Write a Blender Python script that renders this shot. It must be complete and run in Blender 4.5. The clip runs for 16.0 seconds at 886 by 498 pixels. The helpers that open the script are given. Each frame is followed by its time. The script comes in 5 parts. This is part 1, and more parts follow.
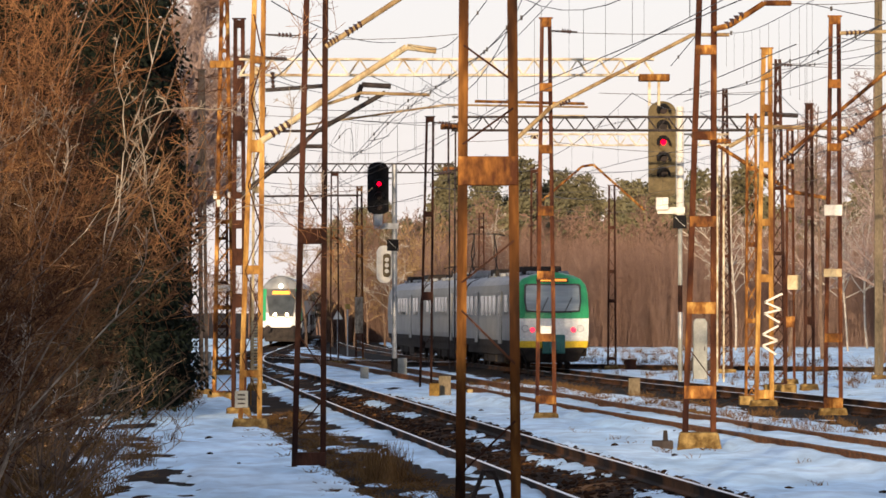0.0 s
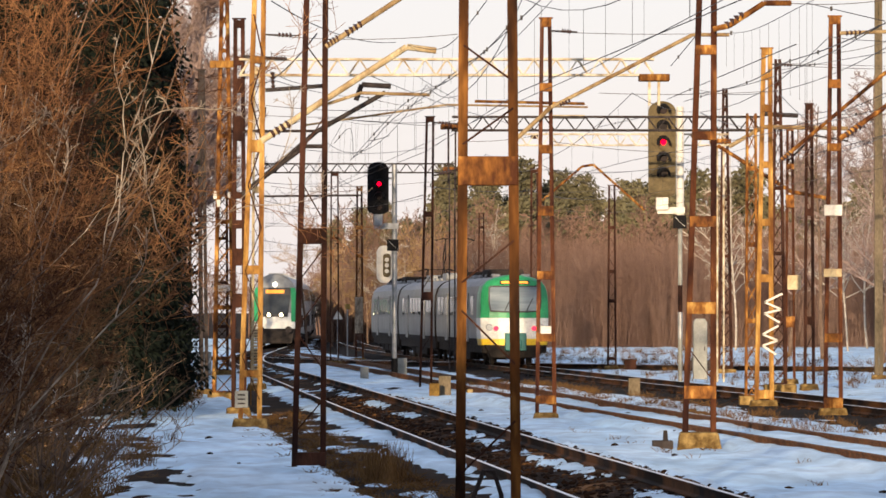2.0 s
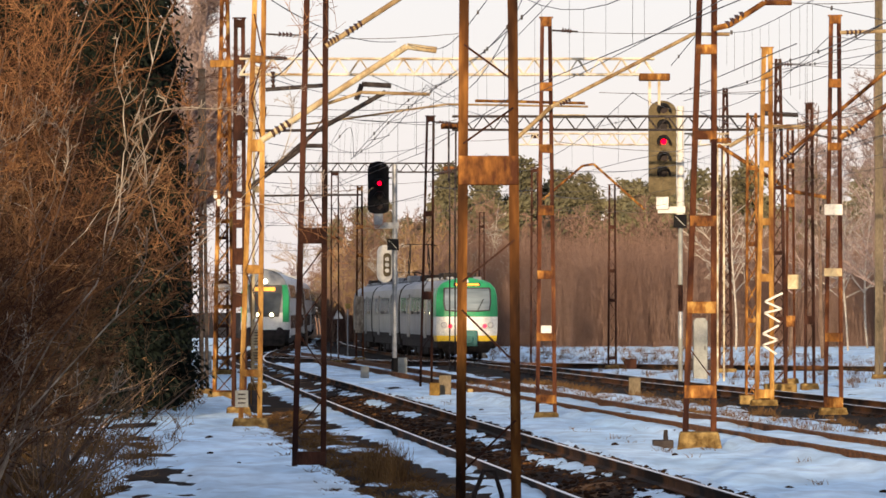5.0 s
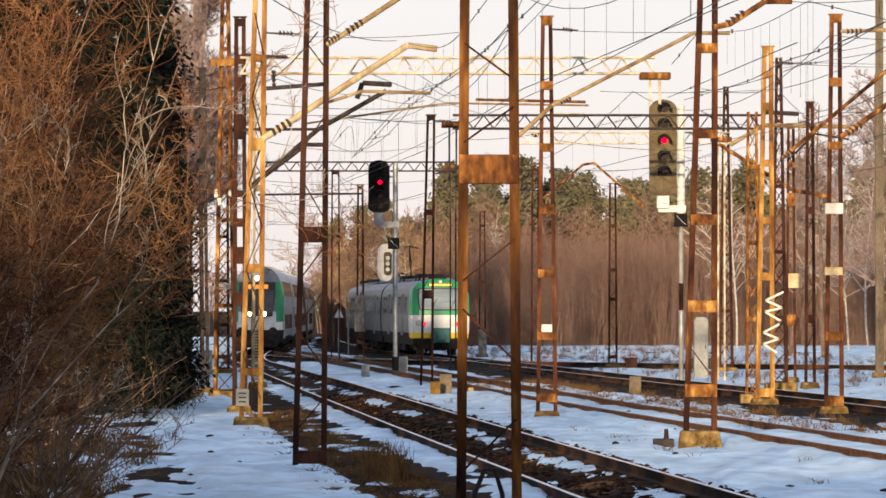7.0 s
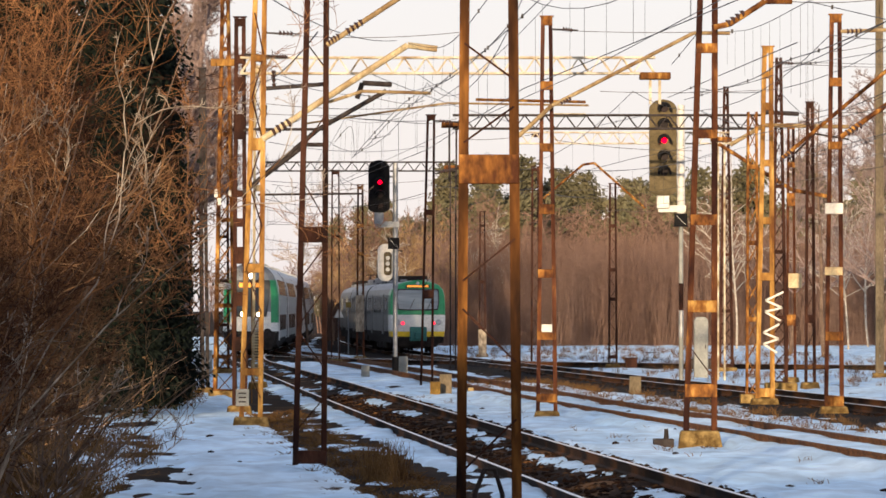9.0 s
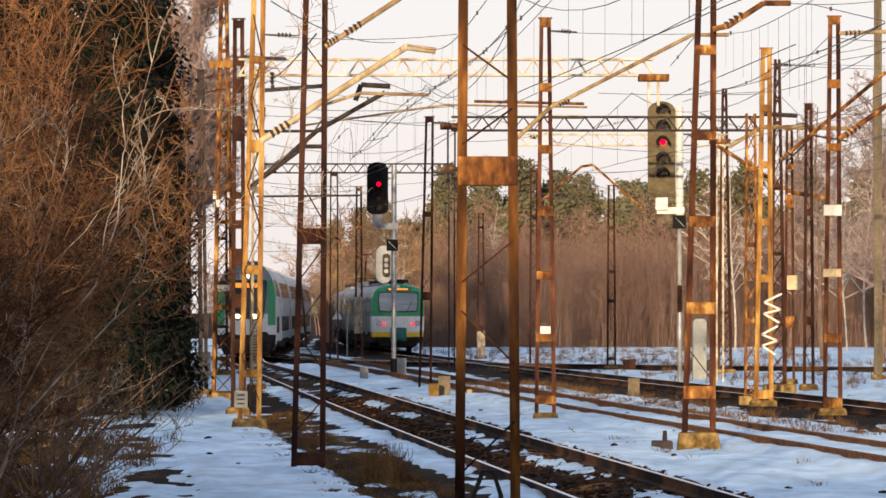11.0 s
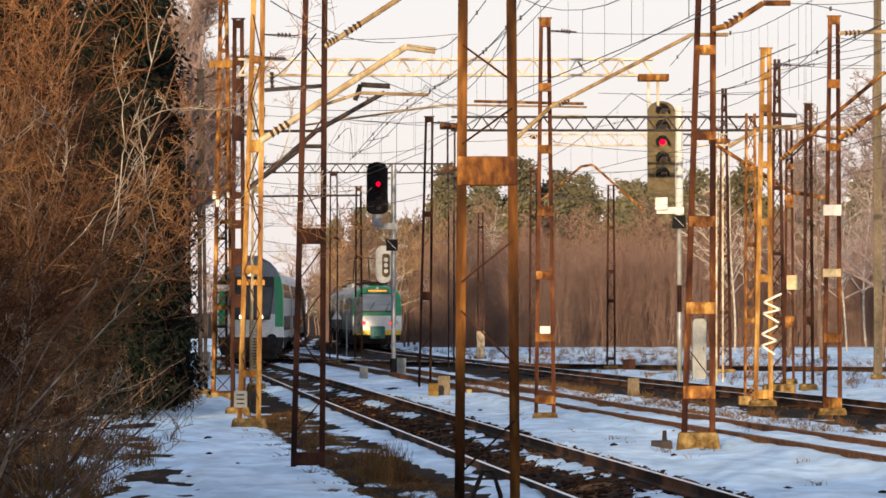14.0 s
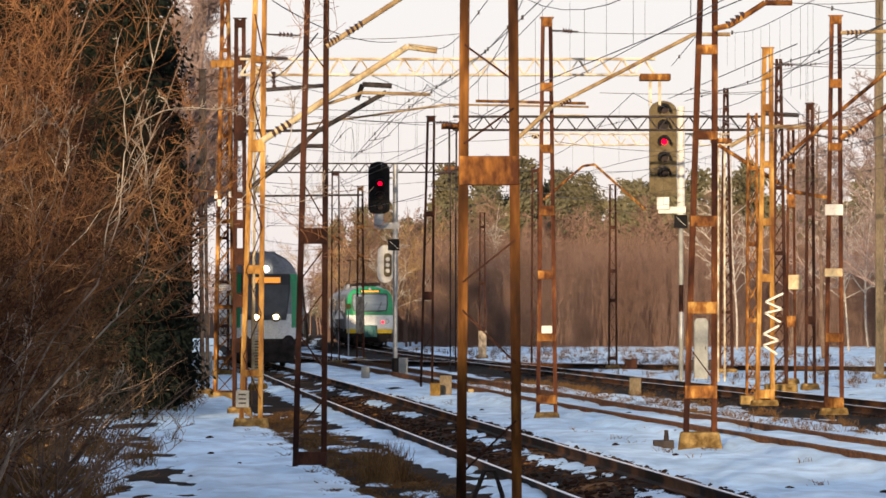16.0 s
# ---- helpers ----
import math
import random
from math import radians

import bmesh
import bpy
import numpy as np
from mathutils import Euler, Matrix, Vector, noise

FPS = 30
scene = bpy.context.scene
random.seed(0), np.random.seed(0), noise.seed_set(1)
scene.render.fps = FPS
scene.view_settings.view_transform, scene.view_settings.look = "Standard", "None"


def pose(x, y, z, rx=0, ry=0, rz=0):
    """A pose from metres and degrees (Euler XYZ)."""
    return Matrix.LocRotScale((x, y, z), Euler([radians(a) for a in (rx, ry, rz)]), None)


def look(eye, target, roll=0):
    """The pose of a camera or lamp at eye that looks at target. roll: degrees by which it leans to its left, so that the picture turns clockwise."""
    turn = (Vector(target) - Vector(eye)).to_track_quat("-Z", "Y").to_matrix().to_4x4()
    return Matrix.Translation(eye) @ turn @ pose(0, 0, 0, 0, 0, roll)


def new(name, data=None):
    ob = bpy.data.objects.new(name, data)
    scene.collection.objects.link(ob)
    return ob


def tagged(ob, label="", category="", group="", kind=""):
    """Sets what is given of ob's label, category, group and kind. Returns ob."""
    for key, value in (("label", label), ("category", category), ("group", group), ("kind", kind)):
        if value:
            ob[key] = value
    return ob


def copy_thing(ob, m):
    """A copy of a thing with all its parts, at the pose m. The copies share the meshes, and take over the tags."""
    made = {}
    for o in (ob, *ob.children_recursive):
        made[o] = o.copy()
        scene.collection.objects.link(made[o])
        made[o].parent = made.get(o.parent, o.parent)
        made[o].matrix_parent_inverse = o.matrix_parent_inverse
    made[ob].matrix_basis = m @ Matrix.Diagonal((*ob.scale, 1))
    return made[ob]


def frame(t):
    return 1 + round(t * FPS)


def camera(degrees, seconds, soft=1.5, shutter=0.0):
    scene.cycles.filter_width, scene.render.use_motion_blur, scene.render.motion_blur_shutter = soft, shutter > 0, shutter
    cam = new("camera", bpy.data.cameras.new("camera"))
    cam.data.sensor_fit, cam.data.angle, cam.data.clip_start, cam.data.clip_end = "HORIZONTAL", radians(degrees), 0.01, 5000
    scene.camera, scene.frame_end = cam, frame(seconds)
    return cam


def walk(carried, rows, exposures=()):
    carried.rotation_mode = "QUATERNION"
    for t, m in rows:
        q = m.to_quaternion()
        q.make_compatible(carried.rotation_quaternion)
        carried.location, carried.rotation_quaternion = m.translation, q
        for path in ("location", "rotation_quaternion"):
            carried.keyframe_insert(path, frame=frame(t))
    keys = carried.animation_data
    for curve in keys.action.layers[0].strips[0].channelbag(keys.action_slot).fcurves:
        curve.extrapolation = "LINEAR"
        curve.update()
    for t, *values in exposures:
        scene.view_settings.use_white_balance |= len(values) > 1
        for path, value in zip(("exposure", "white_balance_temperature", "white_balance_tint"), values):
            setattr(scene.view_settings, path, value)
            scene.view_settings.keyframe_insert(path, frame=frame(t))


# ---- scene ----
# camera on a tripod beside the line, long lens
EYE = (0.0, 0.0, 2.25)
cam = camera(10.539, 16.0, soft=1.6)


def aim(dx, dy):
    return look(EYE, (-dx, 8500.0, 2.25 + 109.0 + dy))


# small shakes of the tripod: seconds, sideways, upwards
SHAKE = ((0, 0, 0), (4.2, 0, 0), (6.3, 1.6, -3), (9.2, 1.6, -3), (11.3, -1.2, 1.2), (12, -1.5, 3), (12.5, -2.5, 2),
         (13, -1.5, 1.5), (13.5, -1.5, -1), (14, -1.5, 0), (14.5, -2.5, 0.3), (14.7, -2.5, 1.2), (14.8, -3.5, 9), (14.9, -4.5, 15),
         (15, -4.3, 16.3), (15.1, -3, 11), (15.2, -3, 4.2), (15.3, -3, 4.2), (15.4, -3, 6), (15.5, -2.8, 9.2), (15.6, -1.2, 4.2), (15.8, 0, 3.5), (16, 1.6, -0.6))
walk(cam, [(t, aim(dx, dy)) for t, dx, dy in SHAKE], [(0.0, 1.0, 5950, 16), (16.0, 1.0, 5950, 16)])

# light: low winter sun from behind and to the left, clear pale sky
SUN_EL, SUN_AZ = 6.5, 9.0
sun = new("sun", bpy.data.lights.new("sun", "SUN"))
sun.data.energy, sun.data.angle, sun.data.color = 3.9, radians(0.6), (1.0, 0.74, 0.42)
sun.matrix_world = look((-math.sin(radians(SUN_AZ)) * 100, -math.cos(radians(SUN_AZ)) * 100, math.tan(radians(SUN_EL)) * 100), (0, 0, 0))
world = bpy.data.worlds.new("sky")
scene.world = world
world.use_nodes = True
wn = world.node_tree
sky = wn.nodes.new("ShaderNodeTexSky")
sky.sky_type, sky.sun_disc = "NISHITA", False
sky.sun_elevation, sky.sun_rotation = radians(SUN_EL), radians(180 + SUN_AZ)
sky.air_density, sky.dust_density, sky.ozone_density = 1.0, 1.0, 2.4
haze = wn.nodes.new("ShaderNodeMix")
haze.data_type = "RGBA"
# the haze lies thick at the horizon and thins out upwards
way, parts, thick = wn.nodes.new("ShaderNodeTexCoord"), wn.nodes.new("ShaderNodeSeparateXYZ"), wn.nodes.new("ShaderNodeMapRange")
thick.inputs[1].default_value, thick.inputs[2].default_value = 0.02, 0.75
thick.inputs[3].default_value, thick.inputs[4].default_value = 0.88, 0.35
wn.links.new(way.outputs["Generated"], parts.inputs[0])
wn.links.new(parts.outputs[2], thick.inputs[0])
wn.links.new(thick.outputs[0], haze.inputs[0])
haze.inputs[7].default_value = (3.32, 2.96, 2.62, 1)
wn.links.new(sky.outputs[0], haze.inputs[6])
wn.links.new(haze.outputs[2], wn.nodes["Background"].inputs[0])
wn.nodes["Background"].inputs[1].default_value = 0.15



# ---- materials ----
def mat(name, a, b, scale=4.0, rough=0.7, metal=0.0, bump=0.3, fine=40.0, stretch=(1, 1, 1), third=None, objvar=0.0, lo=0.35, hi=0.65, spec=None):
    m = bpy.data.materials.new(name)
    m.use_nodes = True
    n, l = m.node_tree.nodes, m.node_tree.links
    p = n["Principled BSDF"]
    tc, mp = n.new("ShaderNodeTexCoord"), n.new("ShaderNodeMapping")
    mp.inputs["Scale"].default_value = stretch
    l.new(tc.outputs["Object"], mp.inputs[0])
    n1, n2 = n.new("ShaderNodeTexNoise"), n.new("ShaderNodeTexNoise")
    n1.inputs["Scale"].default_value, n1.inputs["Detail"].default_value = scale, 4.0
    n2.inputs["Scale"].default_value, n2.inputs["Detail"].default_value = fine, 3.0
    l.new(mp.outputs[0], n1.inputs[0]), l.new(mp.outputs[0], n2.inputs[0])
    r1 = n.new("ShaderNodeValToRGB")
    r1.color_ramp.elements[0].position, r1.color_ramp.elements[1].position = lo, hi
    r1.color_ramp.elements[0].color, r1.color_ramp.elements[1].color = (*a, 1), (*b, 1)
    if third:
        e = r1.color_ramp.elements.new(min(0.98, hi + 0.12))
        e.color = (*third, 1)
    l.new(n1.outputs[0], r1.inputs[0])
    mix = n.new("ShaderNodeMix")
    mix.data_type, mix.blend_type = "RGBA", "MULTIPLY"
    mix.inputs[0].default_value = 0.6
    r2 = n.new("ShaderNodeValToRGB")
    r2.color_ramp.elements[0].position, r2.color_ramp.elements[1].position = 0.3, 0.7
    r2.color_ramp.elements[0].color, r2.color_ramp.elements[1].color = (0.55, 0.55, 0.55, 1), (1.25, 1.25, 1.25, 1)
    l.new(n2.outputs[0], r2.inputs[0])
    l.new(r1.outputs[0], mix.inputs[6]), l.new(r2.outputs[0], mix.inputs[7])
    out = mix.outputs[2]
    if objvar:
        oi, mr, hs = n.new("ShaderNodeObjectInfo"), n.new("ShaderNodeMapRange"), n.new("ShaderNodeHueSaturation")
        mr.inputs[3].default_value, mr.inputs[4].default_value = 1 - objvar, 1 + objvar
        l.new(oi.outputs["Random"], mr.inputs[0]), l.new(mr.outputs[0], hs.inputs["Value"]), l.new(out, hs.inputs["Color"])
        out = hs.outputs[0]
    l.new(out, p.inputs["Base Color"])
    p.inputs["Roughness"].default_value, p.inputs["Metallic"].default_value = rough, metal
    p.inputs["Specular IOR Level"].default_value = (0.4 if rough < 0.7 else 0.08) if spec is None else spec
    if bump:
        bp = n.new("ShaderNodeBump")
        bp.inputs["Strength"].default_value, bp.inputs["Distance"].default_value = bump, 0.02
        l.new(n2.outputs[0], bp.inputs["Height"]), l.new(bp.outputs[0], p.inputs["Normal"])
    return m


def glow(name, colour, strength):
    m = bpy.data.materials.new(name)
    m.use_nodes = True
    p = m.node_tree.nodes["Principled BSDF"]
    p.inputs["Base Color"].default_value = (*colour, 1)
    p.inputs["Specular IOR Level"].default_value = 0.0
    p.inputs["Emission Color"].default_value, p.inputs["Emission Strength"].default_value = (*colour, 1), strength
    return m


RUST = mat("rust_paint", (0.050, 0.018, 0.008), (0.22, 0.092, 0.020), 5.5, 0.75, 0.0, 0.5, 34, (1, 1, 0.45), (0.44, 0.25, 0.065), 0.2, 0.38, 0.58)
# dark copy of the rust; on some masts shade is put into it
RUST_DARK = mat("dark_shaded_rust", (0.016, 0.008, 0.007), (0.060, 0.025, 0.015), 3.0, 0.8, 0.0, 0.4, 30, (1, 1, 0.35), None, 0.2)
# bright copies of the rust, pale and ochre, with a sunlit look put in
RUST_PALE = mat("pale_lit_paint", (0.30, 0.21, 0.10), (0.52, 0.43, 0.25), 3.0, 0.65, 0.0, 0.3, 30, (1, 1, 0.4), (0.62, 0.55, 0.38), 0.15)
RUST_YELLOW = mat("sunlit_ochre_rust", (0.11, 0.045, 0.012), (0.27, 0.14, 0.032), 4.0, 0.7, 0.0, 0.4, 28, (1, 1, 0.25), (0.44, 0.27, 0.08), 0.15, 0.34, 0.56)
# nearest mast's rust, darkened all over to imitate the shade on its posts
RUST_NEAR = mat("shade_darkened_rust", (0.012, 0.006, 0.004), (0.085, 0.034, 0.009), 3.2, 0.8, 0.0, 0.4, 22, (1, 1, 0.22), (0.26, 0.115, 0.025), 0.1, 0.36, 0.58)
BEIGE = mat("dull_beige_paint", (0.14, 0.085, 0.04), (0.30, 0.22, 0.115), 3.0, 0.7, 0.0, 0.3, 25, (1, 1, 0.5), (0.42, 0.34, 0.21))
OLIVE = mat("weathered_olive_concrete", (0.085, 0.07, 0.045), (0.15, 0.12, 0.08), 2.0, 0.9, 0.0, 0.3, 20, (1, 1, 0.4))
# ochre dimmed to carry the half shade in which the box stands
GOLD_DULL = mat("shade_dulled_box_paint", (0.09, 0.052, 0.012), (0.17, 0.105, 0.025), 3.0, 0.7, 0.0, 0.2, 18)
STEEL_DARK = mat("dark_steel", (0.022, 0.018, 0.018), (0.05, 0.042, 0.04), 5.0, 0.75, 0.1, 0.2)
GALV = mat("galvanised_steel", (0.20, 0.21, 0.22), (0.30, 0.31, 0.32), 5.0, 0.5, 0.4, 0.1)
WHITE = mat("white_paint", (0.50, 0.48, 0.43), (0.64, 0.62, 0.56), 4.0, 0.5, 0.0, 0.1)
WRAP = mat("stained_pale_wrap", (0.13, 0.10, 0.07), (0.34, 0.29, 0.22), 5.0, 0.8, 0.0, 0.3, 20, (1, 1, 0.5), (0.45, 0.40, 0.32))
SIGNAL_HEAD = mat("olive_signal_paint", (0.085, 0.066, 0.034), (0.125, 0.098, 0.052), 6.0, 0.7, 0.0, 0.2)
BLACK = mat("black_paint", (0.004, 0.004, 0.005), (0.010, 0.010, 0.011), 6.0, 0.7, 0.0, 0.1)
CONCRETE = mat("concrete", (0.09, 0.055, 0.018), (0.29, 0.20, 0.075), 5.0, 0.9, 0.0, 0.5, 25, (1, 1, 1), (0.36, 0.28, 0.15), 0.15)
CABINET = mat("grey_cabinet_paint", (0.17, 0.18, 0.165), (0.25, 0.255, 0.235), 3.0, 0.6, 0.0, 0.1)
YELLOW = mat("yellow_paint", (0.17, 0.11, 0.02), (0.27, 0.18, 0.03), 4.0, 0.5, 0.0, 0.1)
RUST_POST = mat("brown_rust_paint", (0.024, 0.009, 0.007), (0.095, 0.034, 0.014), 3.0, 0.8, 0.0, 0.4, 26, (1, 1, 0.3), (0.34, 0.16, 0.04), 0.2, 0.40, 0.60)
# the snow's base colour carries the blue of sky light in shade
SNOW = mat("sky_tinted_snow", (0.48, 0.68, 0.86), (0.67, 0.84, 0.97), 0.4, 0.75, 0.0, 0.25, 2.0, (1, 0.35, 1))
GRASS = mat("dead_grass_soil", (0.006, 0.004, 0.003), (0.034, 0.017, 0.007), 0.9, 1.0, 0.0, 1.0, 11.0, (1, 0.4, 1), (0.17, 0.085, 0.026))
BALLAST = mat("dirty_ballast", (0.005, 0.0035, 0.003), (0.026, 0.013, 0.006), 0.9, 1.0, 0.0, 1.0, 22.0, (1, 0.4, 1), (0.19, 0.10, 0.04), 0.0, 0.32, 0.56)
# large orange patches on the dark rail sides stand for sun through trees
RAIL_DARK = mat("dark_dappled_rail", (0.010, 0.007, 0.006), (0.11, 0.048, 0.018), 0.45, 0.75, 0.1, 0.4, 14, lo=0.46, hi=0.60)
# near-black ballast for the far main track and the crossover
BALLAST_DARK = mat("blackish_ballast", (0.005, 0.0045, 0.0045), (0.015, 0.011, 0.009), 1.2, 1.0, 0.0, 1.0, 22.0, (1, 0.4, 1), (0.04, 0.026, 0.016))
RAIL_SIDE = mat("rusty_rail", (0.075, 0.032, 0.014), (0.17, 0.078, 0.032), 4.0, 0.8, 0.2, 0.3)
RAIL_HEAD = mat("polished_rail_head", (0.62, 0.61, 0.60), (0.75, 0.74, 0.72), 6.0, 0.42, 1.0, 0.0)
SLEEPER = mat("old_timber_sleeper", (0.035, 0.026, 0.02), (0.07, 0.05, 0.035), 5.0, 0.95, 0.0, 0.6, 30, (1, 1, 1), None, 0.25)
WIRE = mat("oxidised_wire", (0.022, 0.019, 0.018), (0.05, 0.044, 0.04), 5.0, 0.6, 0.3, 0.0)
CERAMIC = mat("brown_insulator", (0.035, 0.02, 0.018), (0.07, 0.04, 0.03), 6.0, 0.25, 0.0, 0.0)


# ---- mesh helpers ----
def part(name, bm, material, parent=None, label="", smooth=False):
    me = bpy.data.meshes.new(name)
    if smooth:
        for f in bm.faces:
            f.smooth = True
    bm.to_mesh(me)
    bm.free()
    mats = material if isinstance(material, (list, tuple)) else [material]
    for m in mats:
        me.materials.append(m)
    ob = new(name, me)
    if parent is not None:
        ob.parent = parent
    if label:
        ob["label"] = label
    return ob


def box(bm, c, s, mi=0, rot=None):
    """A box with centre c and size s."""
    m = Matrix.Translation(c)
    if rot is not None:
        m = m @ rot
    r = bmesh.ops.create_cube(bm, size=1.0, matrix=m @ Matrix.Diagonal((*s, 1)))
    if mi:
        for f in {f for v in r["verts"] for f in v.link_faces}:
            f.material_index = mi
    return r["verts"]


def beam(bm, p, q, w, h=None, mi=0):
    """A square bar from p to q; w across, h high."""
    p, q = Vector(p), Vector(q)
    d = q - p
    up = Vector((0, 1, 0)) if abs(d.normalized().z) > 0.95 else Vector((0, 0, 1))
    x = d.cross(up).normalized()
    z = x.cross(d).normalized()
    h = h or w
    vs = []
    for e in (p, q):
        for a, b in ((-1, -1), (1, -1), (1, 1), (-1, 1)):
            vs.append(bm.verts.new(e + x * (a * w / 2) + z * (b * h / 2)))
    for i in range(4):
        bm.faces.new((vs[i], vs[(i + 1) % 4], vs[4 + (i + 1) % 4], vs[4 + i])).material_index = mi
    bm.faces.new(vs[3::-1]).material_index = mi
    bm.faces.new(vs[4:]).material_index = mi


def tube(bm, pts, r0, r1=None, n=5, mi=0):
    """A round bar along pts, tapering from r0 to r1."""
    pts = [Vector(p) for p in pts]
    r1 = r0 if r1 is None else r1
    rings = []
    for i, p in enumerate(pts):
        d = (pts[min(i + 1, len(pts) - 1)] - pts[max(i - 1, 0)]).normalized()
        a = d.orthogonal().normalized()
        b = d.cross(a)
        r = r0 + (r1 - r0) * i / (len(pts) - 1)
        rings.append([bm.verts.new(p + (a * math.cos(k * 2 * math.pi / n) + b * math.sin(k * 2 * math.pi / n)) * r) for k in range(n)])
    for u, v in zip(rings, rings[1:]):
        c = min(range(n), key=lambda k: (v[k].co - u[0].co).length)
        for k in range(n):
            bm.faces.new((u[k], u[(k + 1) % n], v[(k + 1 + c) % n], v[(k + c) % n])).material_index = mi
    bm.faces.new(rings[0][::-1]), bm.faces.new(rings[-1])


def disc(bm, c, r, depth, n=16, axis="Y", mi=0):
    rot = Euler((radians(90), 0, 0)).to_matrix().to_4x4() if axis == "Y" else (Euler((0, radians(90), 0)).to_matrix().to_4x4() if axis == "X" else Matrix())
    v = bmesh.ops.create_cone(bm, cap_ends=True, segments=n, radius1=r, radius2=r, depth=depth, matrix=Matrix.Translation(c) @ rot)
    for f in {f for w in v["verts"] for f in w.link_faces}:
        f.material_index = mi
    return v["verts"]


def thing(name, at, label, category, group="", kind=""):
    e = new(name)
    e.location = at
    return tagged(e, label, category, group, kind)


# ---- the lines: sideways place of each track's middle as it runs away from the camera ----
LINE_A = ((-30, 9.1), (30, 4.65), (60.6, 2.38), (99.2, -0.47), (145, -3.75), (191, -7.07), (215, -8.73), (246, -9.81), (289, -10.4), (322, -10.85), (360, -11.3), (420, -12.6), (520, -15.0))
LINE_B = ((-30, 23.5), (40, 17.0), (116, 10.3), (157, 6.35), (182, 4.17), (206, 2.05), (241, -1.02), (269, -3.1), (293, -4.5), (330, -6.2), (380, -7.7), (440, -8.5), (520, -8.5))
LINE_C = ((-30, 17.4), (40, 10.9), (73, 7.75), (102, 4.95), (116, 3.65), (157, 0.45), (190, -2.3), (225, -5.4), (262, -8.9))

LINE_E = ((252, -9.9), (236, -8.3), (215, -4.9), (185, 0.2), (158, 4.9), (140, 7.6), (126, 9.3))


def line_x(line, d):
    for i in range(len(line) - 1):
        if d <= line[i + 1][0] or i == len(line) - 2:
            break
    def slope(k):
        k0, k1 = max(k - 1, 0), min(k + 1, len(line) - 1)
        return (line[k1][1] - line[k0][1]) / (line[k1][0] - line[k0][0])
    (d0, x0), (d1, x1) = line[i], line[i + 1]
    h = d1 - d0
    s = (d - d0) / h
    m0, m1 = slope(i) * h, slope(i + 1) * h
    return (2 * s**3 - 3 * s**2 + 1) * x0 + (s**3 - 2 * s**2 + s) * m0 + (-2 * s**3 + 3 * s**2) * x1 + (s**3 - s**2) * m1


def cant_a(d):
    """Half the height by which the outer rail of the curved line stands above the inner."""
    return 0.085 * max(0.0, min(1.0, (200 - d) / 60))


GROUND_Z = -0.24



# ---- ground, snow, lines ----
def ground_z(x, d):
    return GROUND_Z + 0.05 * noise.noise((x * 0.35, d * 0.1, 3.0)) + 0.02 * noise.noise((x * 1.7, d * 0.8, 8.0))


def sheet(name, xs, ys, zf, material, keep=None):
    bm = bmesh.new()
    rows = [[bm.verts.new((x, y, zf(x, y))) for x in xs] for y in ys]
    for j in range(len(ys) - 1):
        for i in range(len(xs) - 1):
            q = (rows[j][i], rows[j][i + 1], rows[j + 1][i + 1], rows[j + 1][i])
            if keep is None or any(keep(v.co) for v in q):
                bm.faces.new(q)
    for v in [v for v in bm.verts if not v.link_faces]:
        bm.verts.remove(v)
    return part(name, bm, material, None, "", True)


gx = [-4000, -1500, -500, -200, -90] + list(np.arange(-45, 60.1, 1.5)) + [100, 220, 500, 1500, 4000]
gy = [-400, -150, -60] + list(np.arange(-30, 460, 3.0)) + [500, 600, 800, 1200, 2000, 4500]
tagged(sheet("ground", gx, gy, ground_z, GRASS), "trodden brown soil with dead winter grass", "ground", "", "structure")


def snow_cover(x, d):
    """How much snow lies there, from -1 for none to 1."""
    a, b = x - line_x(LINE_A, d), x - line_x(LINE_B, d)
    c = x - line_x(LINE_C, min(d, 262))
    if d > 255:
        c = 99
    if -1.45 < a < 1.5:
        if a > 0.66:
            return -0.62
        return 0.34 if a > 0.18 else (-0.62 if a > -0.84 else 0.06)
    if -3.0 < b < 2.6 or (128 < d < 250 and abs(x - line_x(LINE_E, d)) < 1.5):
        return -0.75
    if abs(c) < 1.3:
        return 0.42 if d < 112 else 0.3
    if a < 0:
        if d > 150:
            return -0.1
        return 0.42 if -5.3 < a < -3.15 else (-0.72 if a > -3.15 else (-0.35 if a > -6.6 else -0.55))
    if c < 0:
        return 0.55 if d < 135 else 0.05
    if b < 0:
        return (-0.30 if d > 128 else -0.08) if (c > 2.4 and b > -6) else 0.22
    return 0.02 if d > 150 else 0.05


def snow_z(x, d):
    k = snow_cover(x, d) + 0.95 * noise.noise((x * 0.9, d * 0.16, 1.0)) + 0.6 * noise.noise((x * 2.6, d * 0.5, 5.0)) + 0.25 * noise.noise((x * 6, d * 1.3, 9.0))
    g = ground_z(x, d)
    a = x - line_x(LINE_A, d)
    if -1.7 < a < 1.7:
        g = max(g, -0.225 + cant_a(d) * max(-0.95, min(0.95, a)) * 1.2)
    if d < 140 and abs(x - line_x(LINE_C, d)) < 1.5:
        g = max(g, -0.165)
    return g + 0.035 + max(-0.12, min(0.055, 0.075 * k))


def near_snow(co):
    return co.z > ground_z(co.x, co.y) - 0.03


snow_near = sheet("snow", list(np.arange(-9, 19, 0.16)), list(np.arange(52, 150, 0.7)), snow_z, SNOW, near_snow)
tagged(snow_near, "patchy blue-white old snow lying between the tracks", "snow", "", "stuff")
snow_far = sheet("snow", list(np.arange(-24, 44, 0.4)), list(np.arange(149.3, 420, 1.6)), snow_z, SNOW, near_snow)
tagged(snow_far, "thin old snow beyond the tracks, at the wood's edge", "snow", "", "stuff")


